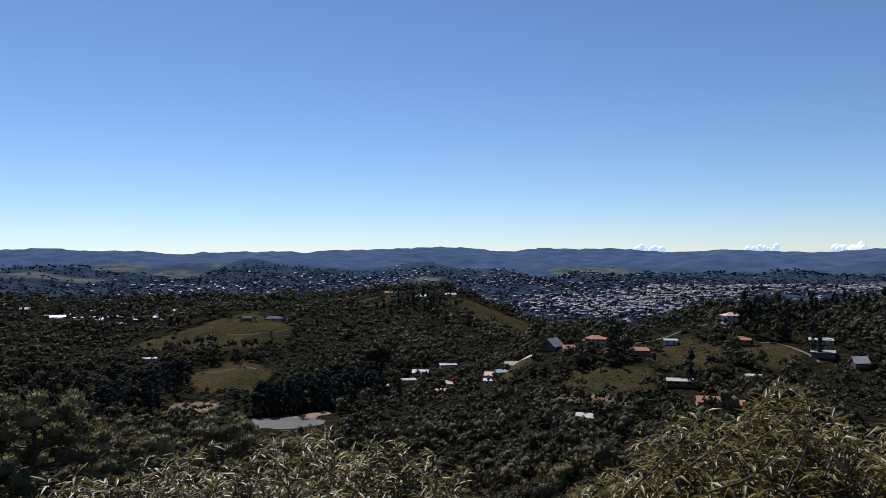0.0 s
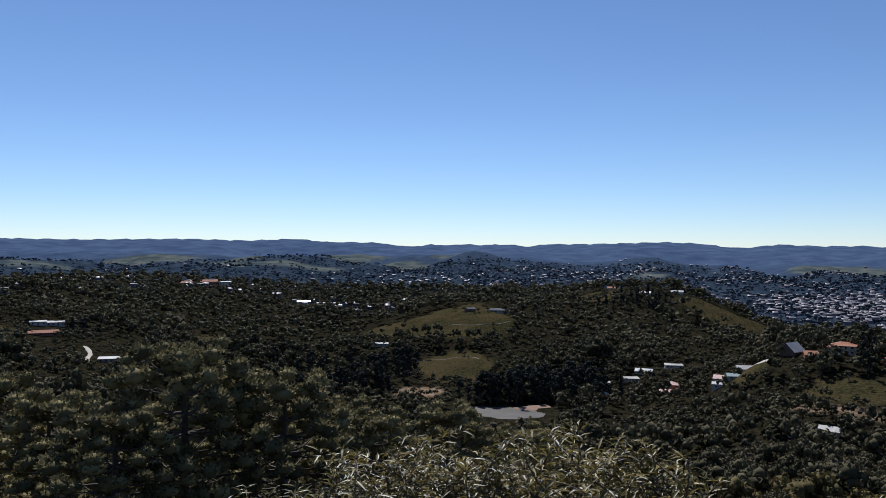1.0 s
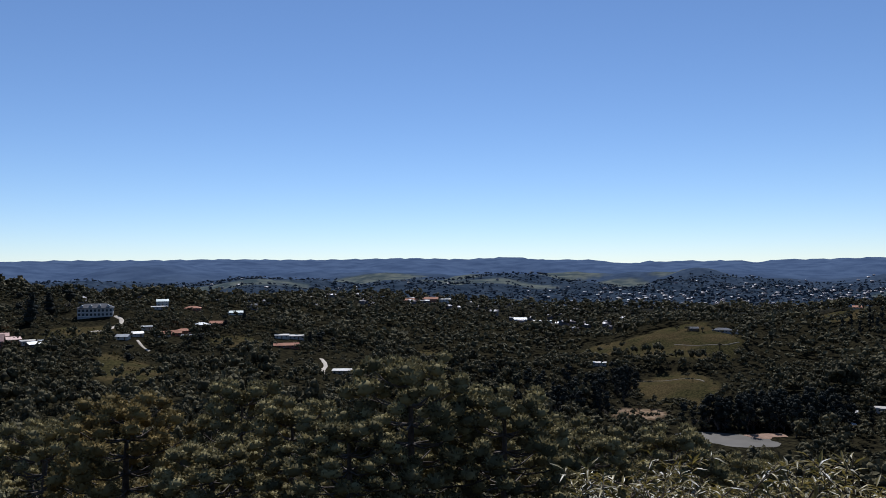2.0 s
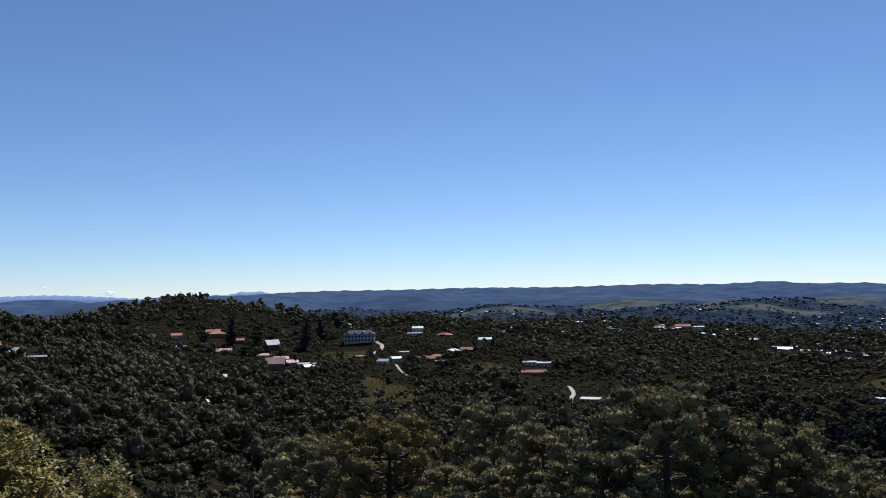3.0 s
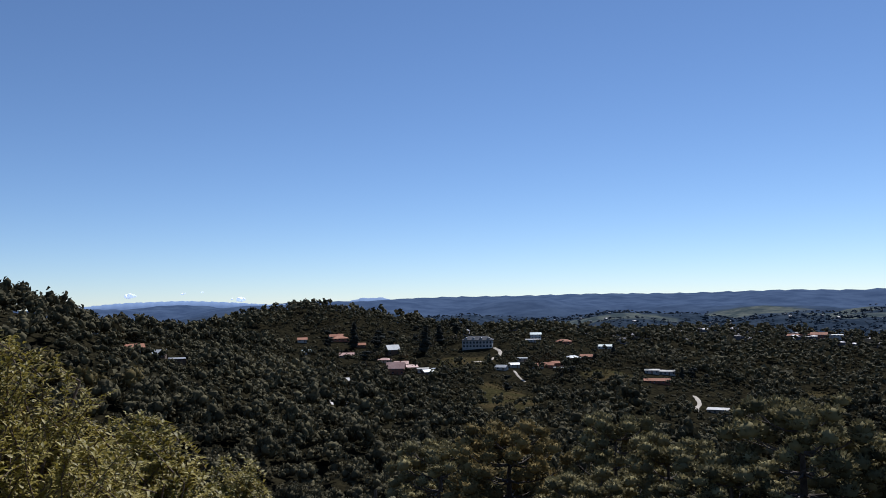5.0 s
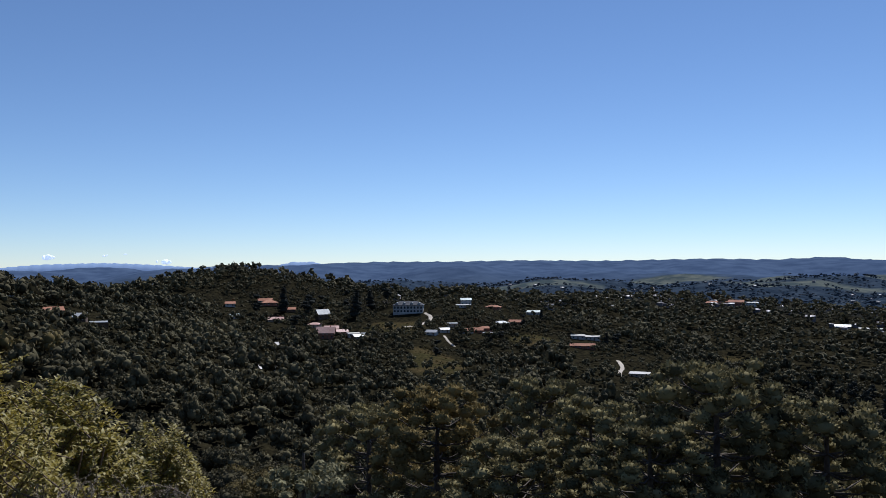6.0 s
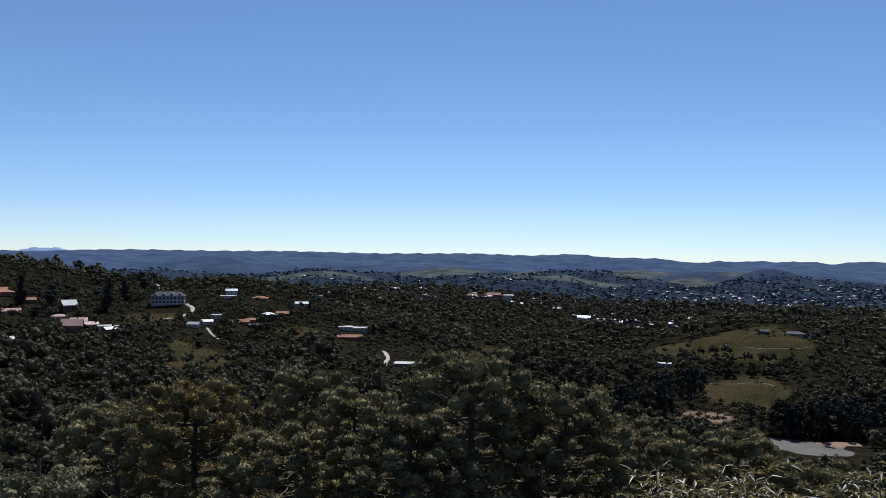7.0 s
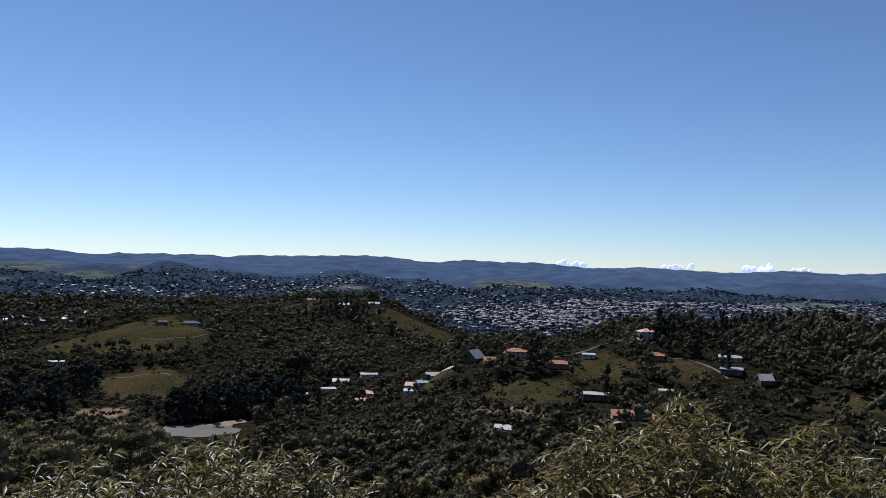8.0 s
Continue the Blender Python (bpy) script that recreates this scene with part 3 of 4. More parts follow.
for row in (
        (48.8, 640, 9, 6, 1, "wood", "grey", "mono", 0, "timber shed with grey sheet roof"),
        (59.5, 648, 11, 8, 1, "brick", "pink", "gable", 18, "brick cottage with faded pink roof among shrubs"),
        (61.4, 676, 12, 8, 1, "cream", "pink", "hip", -14, "cream house with pink hipped roof"),
        (63.2, 742, 12, 8, 1, "wood", "tile", "gable", 6, "timber house with terracotta roof under conifers"),
        (58.3, 622, 10, 7, 1, "wood", "grey", "gable", 30, "low timber house with grey roof"),
        (52.9, 628, 10, 7, 1, "white", "grey", "gable", -20, "white cottage with weathered grey roof"),
        (49.0, 668, 13, 8, 1, "brick", "tile", "hip", 12, "brick house with red hipped roof on the slope"),
        (46.8, 716, 12, 8, 1, "brick", "tile", "gable", -8, "brick house with red tile roof behind shrubs"),
        (64.5, 560, 11, 7, 1, "white", "pale", "gable", 12, "white house with pale roof deep in the woods"),
        (51.4, 664, 9, 6, 1, "cream", "grey", "mono", 0, "small cream annex with grey roof"),
        (52.0, 640, 9, 6, 1, "white", "pale", "gable", 12, "white outbuilding with pale gable roof"),
        (45.5, 792, 16, 7, 1, "white", "green", "gable", 0, "long white house with grey-green roof"),
        (42.3, 678, 13, 8, 1, "white", "pale", "mono", 0, "white barn with bright pale roof"),
        (41.3, 682, 15, 9, 1, "white", "pale", "mono", 4, "white barn with a second pale roof"),
        (42.0, 625, 22, 7, 1, "brick", "tile", "gable", 0, "long low brick stable with tile roof"),
        (38.0, 553, 15, 8, 1, "cream", "pale", "mono", -8, "cream house with pale sheet roof"),
        (78.6, 476, 11, 8, 1, "cream", "tile", "gable", 10, "cream house half hidden in the woods"),
        (77.2, 470, 12, 8, 1, "wood", "grey", "gable", -10, "timber house with grey-green roof in the woods"),
        (75.8, 452, 10, 6, 1, "wood", "grey", "mono", 0, "low timber shed with weathered roof")):
    house(*row, group=LEFT_GROUP)

# ---- houses by the valley and on the hill to the right ----
for row in (
        (-1.6, 642, 15, 8, 1, "white", "pale", "mono", 8, "white house with bright pale roof"),
        (0.4, 622, 14, 8, 1, "grey", "grey", "gable", -10, "grey house with weathered sheet roof"),
        (1.3, 605, 12, 7, 1, "white", "pale", "mono", 14, "small white house with pale roof"),
        (3.2, 585, 9, 6, 1, "white", "pale", "gable", 0, "small white cottage among dark trees"),
        (3.3, 545, 8, 6, 1, "white", "grey", "gable", 20, "small white cottage with grey roof"),
        (-1.4, 556, 12, 9, 2, "brick", "pink", "hip", 0, "two-storey brick house with pink hipped roof"),
        (-1.2, 545, 11, 6, 1, "cream", "pink", "gable", 0, "cream annex with pink tile roof"),
        (-4.9, 524, 12, 8, 1, "white", "pink", "gable", -10, "white house with pinkish roof"),
        (-6.3, 516, 11, 8, 1, "white", "pale", "gable", 12, "white house with bright pale roof")):
    house(*row, group=RIGHT_GROUP)
for row in (
        (-4.7, 500, 10, 7, 1, "white", "pale", "mono", 0, "small white house with flat pale roof"),
        (-5.6, 506, 10, 6, 1, "grey", "green", "gable", 16, "grey cottage with green sheet roof"),
        (-9.2, 512, 13, 11, 1, "wood", "grey", "steep", 60, "chalet with large steep grey roof"),
        (-10.5, 503, 11, 8, 1, "brick", "tile", "gable", 10, "brick cottage with terracotta roof"),
        (-12.3, 520, 15, 10, 2, "cream", "tile", "hip", -5, "cream two-storey house with tile roof"),
        (-11.9, 538, 12, 8, 1, "cream", "tile", "hip", 0, "house with sunlit tile roof on the slope"),
        (-15.4, 502, 17, 9, 1, "brick", "tile", "hip", 0, "wide low house with red tile roof"),
        (-17.5, 518, 9, 6, 1, "white", "green", "mono", 0, "small house with pale green roof"),
        (-21.5, 552, 12, 10, 2, "white", "pink", "hip", 25, "white two-storey house with pink hipped roof")):
    house(*row, chimney=row[2] > 14, group=RIGHT_GROUP)
for row in (
        (-22.1, 516, 13, 9, 1, "brick", "tile", "hip", 0, "brick house with dark orange roof"),
        (-18.1, 455, 16, 8, 1, "wood", "pale", "mono", 0, "dark timber house with bright flat roof"),
        (-11.4, 388, 11, 7, 1, "cream", "pale", "gable", -10, "cream cottage with pale roof"),
        (-9.5, 386, 8, 6, 1, "grey", "grey", "gable", 10, "small grey shed among shrubs"),
        (-20.2, 424, 17, 10, 1, "cream", "tile", "gable", 8, "wide house with weathered red tile roof"),
        (-21.6, 418, 12, 8, 1, "brick", "tile", "gable", -12, "brick house with red tile roof"),
        (-27.1, 525, 15, 9, 1, "grey", "pale", "mono", 0, "grey house with pale projecting roof"),
        (-27.2, 500, 14, 8, 1, "wood", "grey", "mono", 0, "open grey carport with flat roof"),
        (-22.9, 464, 9, 5, 1, "white", "pale", "mono", 0, "low white hut with pale roof"),
        (-29.3, 490, 9, 7, 1, "wood", "pale", "steep", 30, "small chalet with pale gable edges")):
    house(*row, group=RIGHT_GROUP)

# ---- farther houses ----
for row in (
        (31.6, 1112, 26, 12, 2, "brick", "tile", "gable", 0, "large terracotta-red complex on the plateau"),
        (30.5, 1118, 18, 10, 2, "white", "pale", "mono", 0, "white wing beside the red complex"),
        (33.0, 1095, 22, 9, 1, "cream", "tile", "gable", 8, "long cream house with tile roof"),
        (23.4, 985, 26, 8, 1, "white", "pale", "mono", 0, "long low white building"),
        (25.0, 1000, 18, 8, 1, "grey", "grey", "gable", 0, "grey house with weathered roof"),
        (22.2, 975, 14, 8, 1, "grey", "pale", "gable", -10, "grey house with pale roof"),
        (14.8, 1150, 17, 8, 1, "white", "pale", "mono", 0, "white house with bright pale roof"),
        (11.1, 1180, 36, 10, 1, "white", "pale", "mono", 0, "long white shed with bright roof")):
    house(*row)
for row in (
        (19.4, 706, 14, 6, 1, "white", "pale", "mono", 0, "low white farm shed"),
        (11.0, 800, 20, 10, 1, "grey", "dark", "hip", 0, "hilltop house with dark roof behind a terrace wall"),
        (9.9, 803, 10, 8, 1, "white", "dark", "gable", 20, "white hilltop house with dark roof"),
        (12.9, 790, 10, 6, 1, "wood", "dark", "gable", 10, "timber shed on the hilltop"),
        (2.6, 1035, 15, 8, 1, "cream", "tile", "gable", 0, "cream house with tile roof on the ridge"),
        (-1.8, 985, 16, 8, 1, "white", "pale", "gable", 5, "white ridge house with pale roof"),
        (0.3, 960, 14, 8, 1, "grey", "grey", "gable", -15, "grey ridge house with weathered roof"),
        (42.35, 2960, 34, 14, 2, "white", "pale", "mono", 0, "bright white hall on the far slope"),
        (44.2, 1020, 20, 9, 3, "grey", "dark", "hip", 0, "tall grey house on the skyline")):
    house(*row)


# ---- the distant town ----
def town(name, label, rows, seed):
    """Far small houses, too many to count. rows: turn, distance, spread in degrees, spread in metres, how many."""
    rng = np.random.RandomState(seed)
    walls, roofs = [], []
    for turn, far, across, deep, count in rows:
        for i in range(count):
            t, d = turn + rng.normal(0, across), far + rng.normal(0, deep)
            x, y = polar(t, d)
            z = height_at(x, y)
            w, dd, h = rng.uniform(5.5, 11), rng.uniform(5, 8), rng.uniform(2.6, 5.6)
            a = radians(t + rng.choice((0, 90)) + rng.normal(0, 14))
            r = rng.uniform(1.0, 2.2)
            flat = rng.uniform() < 0.35
            v = np.array([(sx_ * w / 2, sy_ * dd / 2, zz) for zz in (-4, h) for sx_, sy_ in ((-1, -1), (1, -1), (1, 1), (-1, 1))])
            f = np.array([(0, 1, 5), (0, 5, 4), (1, 2, 6), (1, 6, 5), (2, 3, 7), (2, 7, 6), (3, 0, 4), (3, 4, 7)])
            top = 0.4 if flat else r
            u = np.array([(-w / 2 - .4, -dd / 2 - .4, h), (w / 2 + .4, -dd / 2 - .4, h), (w / 2 + .4, dd / 2 + .4, h + (0.4 if flat else 0)), (-w / 2 - .4, dd / 2 + .4, h + (0.4 if flat else 0)),
                          (-w / 2 - .4, 0, h + top), (w / 2 + .4, 0, h + top)])
            g = np.array([(0, 1, 5), (0, 5, 4), (2, 3, 4), (2, 4, 5), (0, 4, 3), (1, 2, 5)])
            turn_ = np.array([[math.cos(a), -math.sin(a), 0], [math.sin(a), math.cos(a), 0], [0, 0, 1]])
            walls.append((v @ turn_.T + (x, y, z), f))
            roofs.append((u @ turn_.T + (x, y, z), g))
    a, b = join(walls), join(roofs)
    v, f = join([a, b])
    slots = np.concatenate([np.zeros(len(a[1]), int), np.ones(len(b[1]), int)])
    tagged(new(name, mesh_from(name, v, f, [TOWN_WALL, TOWN_ROOF], slots)), label, "town", kind="stuff")


TOWN_WALL = paint("town_walls", (0.04, 0.036, 0.042), (0.27, 0.24, 0.25), 0.02, 0.8, 0, 0.75)
TOWN_ROOF = paint("town_roofs", (0.05, 0.038, 0.042), (0.33, 0.28, 0.28), 0.02, 0.5, 0, 0.75)
town("distant_town", "densely built distant town of small pale houses", (
    (-14.0, 1560, 2.4, 90, 420), (-17.5, 1700, 3.0, 110, 520), (-20.5, 1880, 2.6, 110, 420), (-28.0, 1820, 3.2, 110, 380),
    (-34.0, 1850, 3.0, 120, 330), (-9.0, 1650, 2.2, 120, 170), (-3.5, 1560, 2.5, 90, 70)), 21)
town("distant_town", "scattered distant houses among trees", (
    (-8.0, 2300, 6.0, 260, 190), (3.0, 2350, 5.0, 260, 190), (9.0, 2000, 5.0, 220, 130), (16.0, 1900, 5.0, 250, 110),
    (26.0, 1600, 4.0, 200, 110), (36.0, 1500, 5.0, 200, 100), (24.0, 1150, 5.0, 80, 24), (32.0, 1130, 4.0, 70, 30), (22.0, 980, 3.0, 40, 26), (40.0, 1150, 4.0, 70, 40),
    (46.0, 2300, 8.0, 300, 60), (48.0, 1000, 5.0, 90, 26), (-14.0, 2500, 5.0, 250, 90)), 22)


# ---- the pond ----
def pond():
    px, py = polar(POND[0], POND[1])
    bm = bmesh.new()
    rng = random.Random(3)
    ring = [bm.verts.new((px + POND[2] * 1.12 * math.cos(a) * (1 + 0.06 * math.sin(3 * a + 1)), py + POND[3] * 1.1 * math.sin(a) * (1 + 0.08 * math.sin(2 * a)), EYE + POND_LEVEL - 0.45))
            for a in np.linspace(0, 2 * math.pi, 48, endpoint=False)]
    bm.faces.new(ring)
    data = bpy.data.meshes.new("water")
    bm.to_mesh(data)
    bm.free()
    data.materials.append(paint("muddy_water", (0.075, 0.064, 0.050), (0.13, 0.112, 0.090), 0.1, 0.55, 0.05, gloss=0.15))
    tagged(new("water", data), "muddy grey pond on the valley floor", "water", kind="structure")
    ribbon("road_9", "reddish mud bank along the pond", ((10.4, 486), (9.4, 494), (8.4, 502), (7.2, 508)), 14.0, paint("red_mud", (0.16, 0.085, 0.05), (0.30, 0.18, 0.11), 0.3, 0.9, 0.3), 0.3)
    for far in (468, 456, 444, 432, 420, 408):
        for t in (7.4, 8.4, 9.4, 10.4, 11.4, 12.4, 13.4, 14.4):
            CLEAR.append((*polar(t, far), 7))


pond()


# ---- far mountains and low clouds ----
def far_range(name, label, turn, far, half, peaks, material):
    """A thick range beyond the crest; peaks: turn, degrees of height, half-width."""
    turns = np.arange(turn - half, turn + half, 0.15)
    rows = []
    for k, s in ((0, -0.9), (70, -0.15), (110, 1.0), (160, 0.2), (230, -0.9)):
        el = sum(a * np.exp(-0.5 * ((turns - t) / w) ** 2) for t, a, w in peaks) + 0.02 * np.sin(turns * 9) + 0.015 * np.sin(turns * 23)
        z = EYE + np.radians(np.where(s > 0, el * s, s + 0.3 * el)) * far
        d = far + k
        rows.append(np.stack([-d * np.sin(np.radians(turns)), d * np.cos(np.radians(turns)), z], -1))
    n = len(turns)
    v = np.concatenate(rows)
    i, j = np.meshgrid(np.arange(4), np.arange(n - 1), indexing="ij")
    f = np.stack([i * n + j, i * n + j + 1, (i + 1) * n + j + 1, (i + 1) * n + j], -1).reshape(-1, 4)
    tagged(new(name, mesh_from(name, v, f[:, ::-1], [material])), label, "mountains", kind="structure")


# The pale blue is distance haze, painted as the mountains' base colour.
HAZE_BLUE = paint("haze_blue_mountain", (0.16, 0.24, 0.40), (0.20, 0.29, 0.46), 0.004, 0.9, 0)
far_range("backdrop_1", "mountains on the horizon, painted pale blue for haze", 76.5, 4700, 8.5, ((75.6, 0.36, 2.2), (79.5, 0.20, 1.6), (72.0, 0.12, 1.5)), HAZE_BLUE)
far_range("backdrop_2", "rocky peaks on the horizon, painted pale blue for haze", 62.6, 4700, 2.6, ((62.9, 0.26, 0.35), (62.0, 0.34, 0.6), (63.6, 0.22, 0.4), (61.2, 0.2, 0.5)), HAZE_BLUE)


def cloud(turn, el, far, size, seed):
    rng = np.random.RandomState(seed)
    x, y = polar(turn, far)
    pieces = []
    for i in range(14):
        v, f = BALL[2]
        r = size * rng.uniform(0.10, 0.24)
        c = (rng.normal(0, size * 0.5), rng.normal(0, size * 0.2), abs(rng.normal(0, size * 0.07)))
        pieces.append((v * r * rng.uniform(0.85, 1.1, (len(v), 1)) + c, f))
    v, f = join(pieces)
    ob = new("cloud", mesh_from("cloud", v + (x, y, EYE + far * math.tan(radians(el))), f, [CLOUD]))
    ob.data.polygons.foreach_set("use_smooth", np.ones(len(ob.data.polygons), dtype=bool))
    tagged(ob, "small white cumulus cloud low on the horizon", "cloud", kind="structure")


CLOUD = paint("glowing_white_cloud", (0.85, 0.86, 0.88), (0.95, 0.95, 0.95), 0.01, 1.0, 0)
# A bluish white glow is added in place of sunlight scattered in the clouds.
CLOUD.node_tree.nodes["Principled BSDF"].inputs["Emission Color"].default_value = (0.80, 0.88, 1.0, 1)
CLOUD.node_tree.nodes["Principled BSDF"].inputs["Emission Strength"].default_value = 0.55
for i, row in enumerate(((78.9, 0.70, 4930, 60), (75.5, 0.85, 4930, 24), (74.2, 0.95, 4930, 17), (71.6, 0.40, 4930, 62), (-16.3, -0.02, 4930, 95), (-23.5, 0.0, 4930, 85), (-29.0, -0.04, 4930, 125), (-31.5, 0.04, 4930, 65))):
    cloud(*row, 40 + i)
# ---- trees ----
def stick(points, radii, sides=6):
    """A round tapered limb through points."""
    vs, fs = [], []
    pts = np.array(points, float)
    for i, p in enumerate(pts):
        a, b = pts[max(i - 1, 0)], pts[min(i + 1, len(pts) - 1)]
        t = (b - a) / np.linalg.norm(b - a)
        u = np.cross(t, (0.31, 0.9, 0.17) if abs(t[2]) > 0.9 else (0, 0, 1))
        u /= np.linalg.norm(u)
        w = np.cross(t, u)
        ang = np.linspace(0, 2 * np.pi, sides, endpoint=False)[:, None]
        vs.append(p + radii[i] * (np.cos(ang) * u + np.sin(ang) * w))
    for i in range(len(pts) - 1):
        for k in range(sides):
            a, b, c, d = i * sides + k, i * sides + (k + 1) % sides, (i + 1) * sides + (k + 1) % sides, (i + 1) * sides + k
            fs += [(a, b, c), (a, c, d)]
    return np.concatenate(vs), np.array(fs)


def araucaria(seed, tall, label, needles=NEEDLE):
    """A candelabra pine: bare straight trunk, whorls of rising limbs, tufts of stiff needles at their ends."""
    rng = np.random.RandomState(seed)
    ob = new("araucaria_tree")
    trunk = mesh_from("trunk", *stick([(0, 0, -2), (0.1, 0, tall * 0.4), (-0.1, 0.1, tall * 0.75), (0, 0, tall * 0.97)], (0.52, 0.42, 0.32, 0.12), 10), [BARK])
    part("trunk", trunk, None, ob)
    tufts, centres = [], []
    levels = 7
    for k in range(levels):
        share = k / (levels - 1)
        h = tall * (0.58 + 0.38 * share)
        reach = 8.2 * (1 - 0.55 * share ** 1.6) * rng.uniform(0.9, 1.05)
        n = 7 if k < 5 else 6
        start = rng.uniform(0, 6.28)
        for i in range(n):
            a = start + 2 * np.pi * i / n + rng.normal(0, 0.12)
            r = reach * rng.uniform(0.72, 1.1)
            lift = r * (0.06 + 0.16 * share) + 0.8
            way = np.array([np.cos(a), np.sin(a)])
            pts = [(*(way * r * q), h + (lift * q * q - 0.10 * r * q * (1 - q) * 2)) for q in (0.02, 0.35, 0.7, 1.0)]
            limb = [stick(pts, (0.13, 0.09, 0.06, 0.03), 5)]
            for q in (0.62, 0.82, 1.0):
                if q < 0.7 and rng.uniform() < 0.45:
                    continue
                side = rng.normal(0, 0.8 * (q < 0.95) + 0.12, 2)
                c = np.array([*(way * r * q + side), h + lift * q * q + rng.uniform(0.05, 0.6)])
                limb.append(stick([pts[2] if q > 0.7 else pts[1], c], (0.04, 0.02), 4))
                centres.append((c, rng.uniform(0.8, 1.25)))
            part("limb", mesh_from("limb", *join(limb), [BARK]), None, ob)
    for q in range(6):
        centres.append((np.array([rng.normal(0, 0.9), rng.normal(0, 0.9), tall + rng.uniform(-0.8, 0.4)]), 1.0))
    for c, r in centres:
        v, f = BALL[1]
        tufts.append((v * r * 0.8 * rng.uniform(0.85, 1.12, (len(v), 1)) * (1, 1, 0.72) + c, f))
        m = 60
        u = rng.normal(0, 1, (m, 3))
        u[:, 2] = u[:, 2] * 0.8 + 0.35
        u /= np.linalg.norm(u, axis=1)[:, None]
        size = r * rng.uniform(0.30, 0.52, m)[:, None]
        side = np.cross(u, rng.normal(0, 1, (m, 3)))
        side /= np.linalg.norm(side, axis=1)[:, None]
        root, tip = c + u * (r * 0.55, r * 0.55, r * 0.45), c + u * (r * 0.72 + size * 0.6) * (1, 1, 0.8) + (0, 0, 0.10)
        mid = (root + tip) / 2
        vv = np.stack([root, mid + side * r * 0.13, tip, mid - side * r * 0.13], 1).reshape(-1, 3)
        base = np.arange(m)[:, None] * 4
        tufts.append((vv, np.concatenate([base + [0, 1, 2], base + [0, 2, 3]], 1).reshape(-1, 3)))
    part("crown", mesh_from("crown", *join(tufts), [needles]), None, ob, "tufts of stiff needles")
    return tagged(ob, label, "tree", "tall candelabra pines")


def near_pines():
    rows = ((33.0, 72, 27.4), (26.2, 74, 25.2), (52.5, 82, 25.4), (41.5, 90, 26.5), (20.0, 92, 25.0), (47.0, 70, 20.0), (29.5, 92, 29.0), (37.5, 66, 20.5),
            (57.5, 98, 27.0), (14.5, 104, 27.0), (22.5, 112, 31.0), (45.0, 118, 33.0), (9.0, 120, 28.0))
    protos = [araucaria(60 + i, 26.0, "tall candelabra pine with flat dark green crown") if i < 2 else
              araucaria(62, 26.0, "tall candelabra pine with browned olive crown", NEEDLE_BROWN) for i in range(3)]
    for i, (turn, far, tall) in enumerate(rows):
        x, y = polar(turn, far)
        s = tall / 26.0
        m = pose(x, y, height_at(x, y) - 0.3, 0, 0, 47 * i)
        ob = protos[i] if i < 3 else copy_thing(protos[i % 2], m)
        ob.matrix_basis = m @ Matrix.Diagonal((0.5 + 0.5 * s, 0.5 + 0.5 * s, s, 1))


def tree(seed, kind, material, label, group, lobes=18, sprays=1500, name="tree", lift=0.0):
    """A tree of unit crown radius, to be scaled: trunk, limbs and a crown of leaf sprays."""
    rng = np.random.RandomState(seed)
    ob = new(name)
    lift = lift or (0.8 if kind == "round" else 0.5)
    limbs = [stick([(0, 0, -0.4), (0.04, 0.02, lift * 0.6), (0, 0.03, lift + 0.9)], (0.10, 0.075, 0.03), 7)]
    for i in range(6):
        a = rng.uniform(0, 6.28)
        h = lift * rng.uniform(0.5, 1.0)
        limbs.append(stick([(0, 0, h), (0.3 * np.cos(a), 0.3 * np.sin(a), h + 0.3), (0.62 * np.cos(a), 0.62 * np.sin(a), h + 0.55)], (0.05, 0.035, 0.015), 5))
    part("trunk", mesh_from("trunk", *join(limbs), [BARK]), None, ob)
    v, f = crown(kind, rng, sprays, lobes, 1)
    part("crown", mesh_from("crown", v + (0, 0, lift - 0.45), f, [material]), None, ob)
    return tagged(ob, label, "tree", group)


def grow(protos, spots, squash=(0.95, 1.2), seed=2):
    """Sets trees at rows of x, y, radius: the prototypes first, then copies of them."""
    rng = random.Random(seed)
    for i, (x, y, r) in enumerate(spots):
        m = pose(x, y, height_at(x, y) - 0.2, 0, 0, rng.uniform(0, 360))
        ob = protos[i] if i < len(protos) else copy_thing(protos[i % len(protos)], m)
        ob.matrix_basis = m @ Matrix.Diagonal((r, r, r * rng.uniform(*squash), 1))


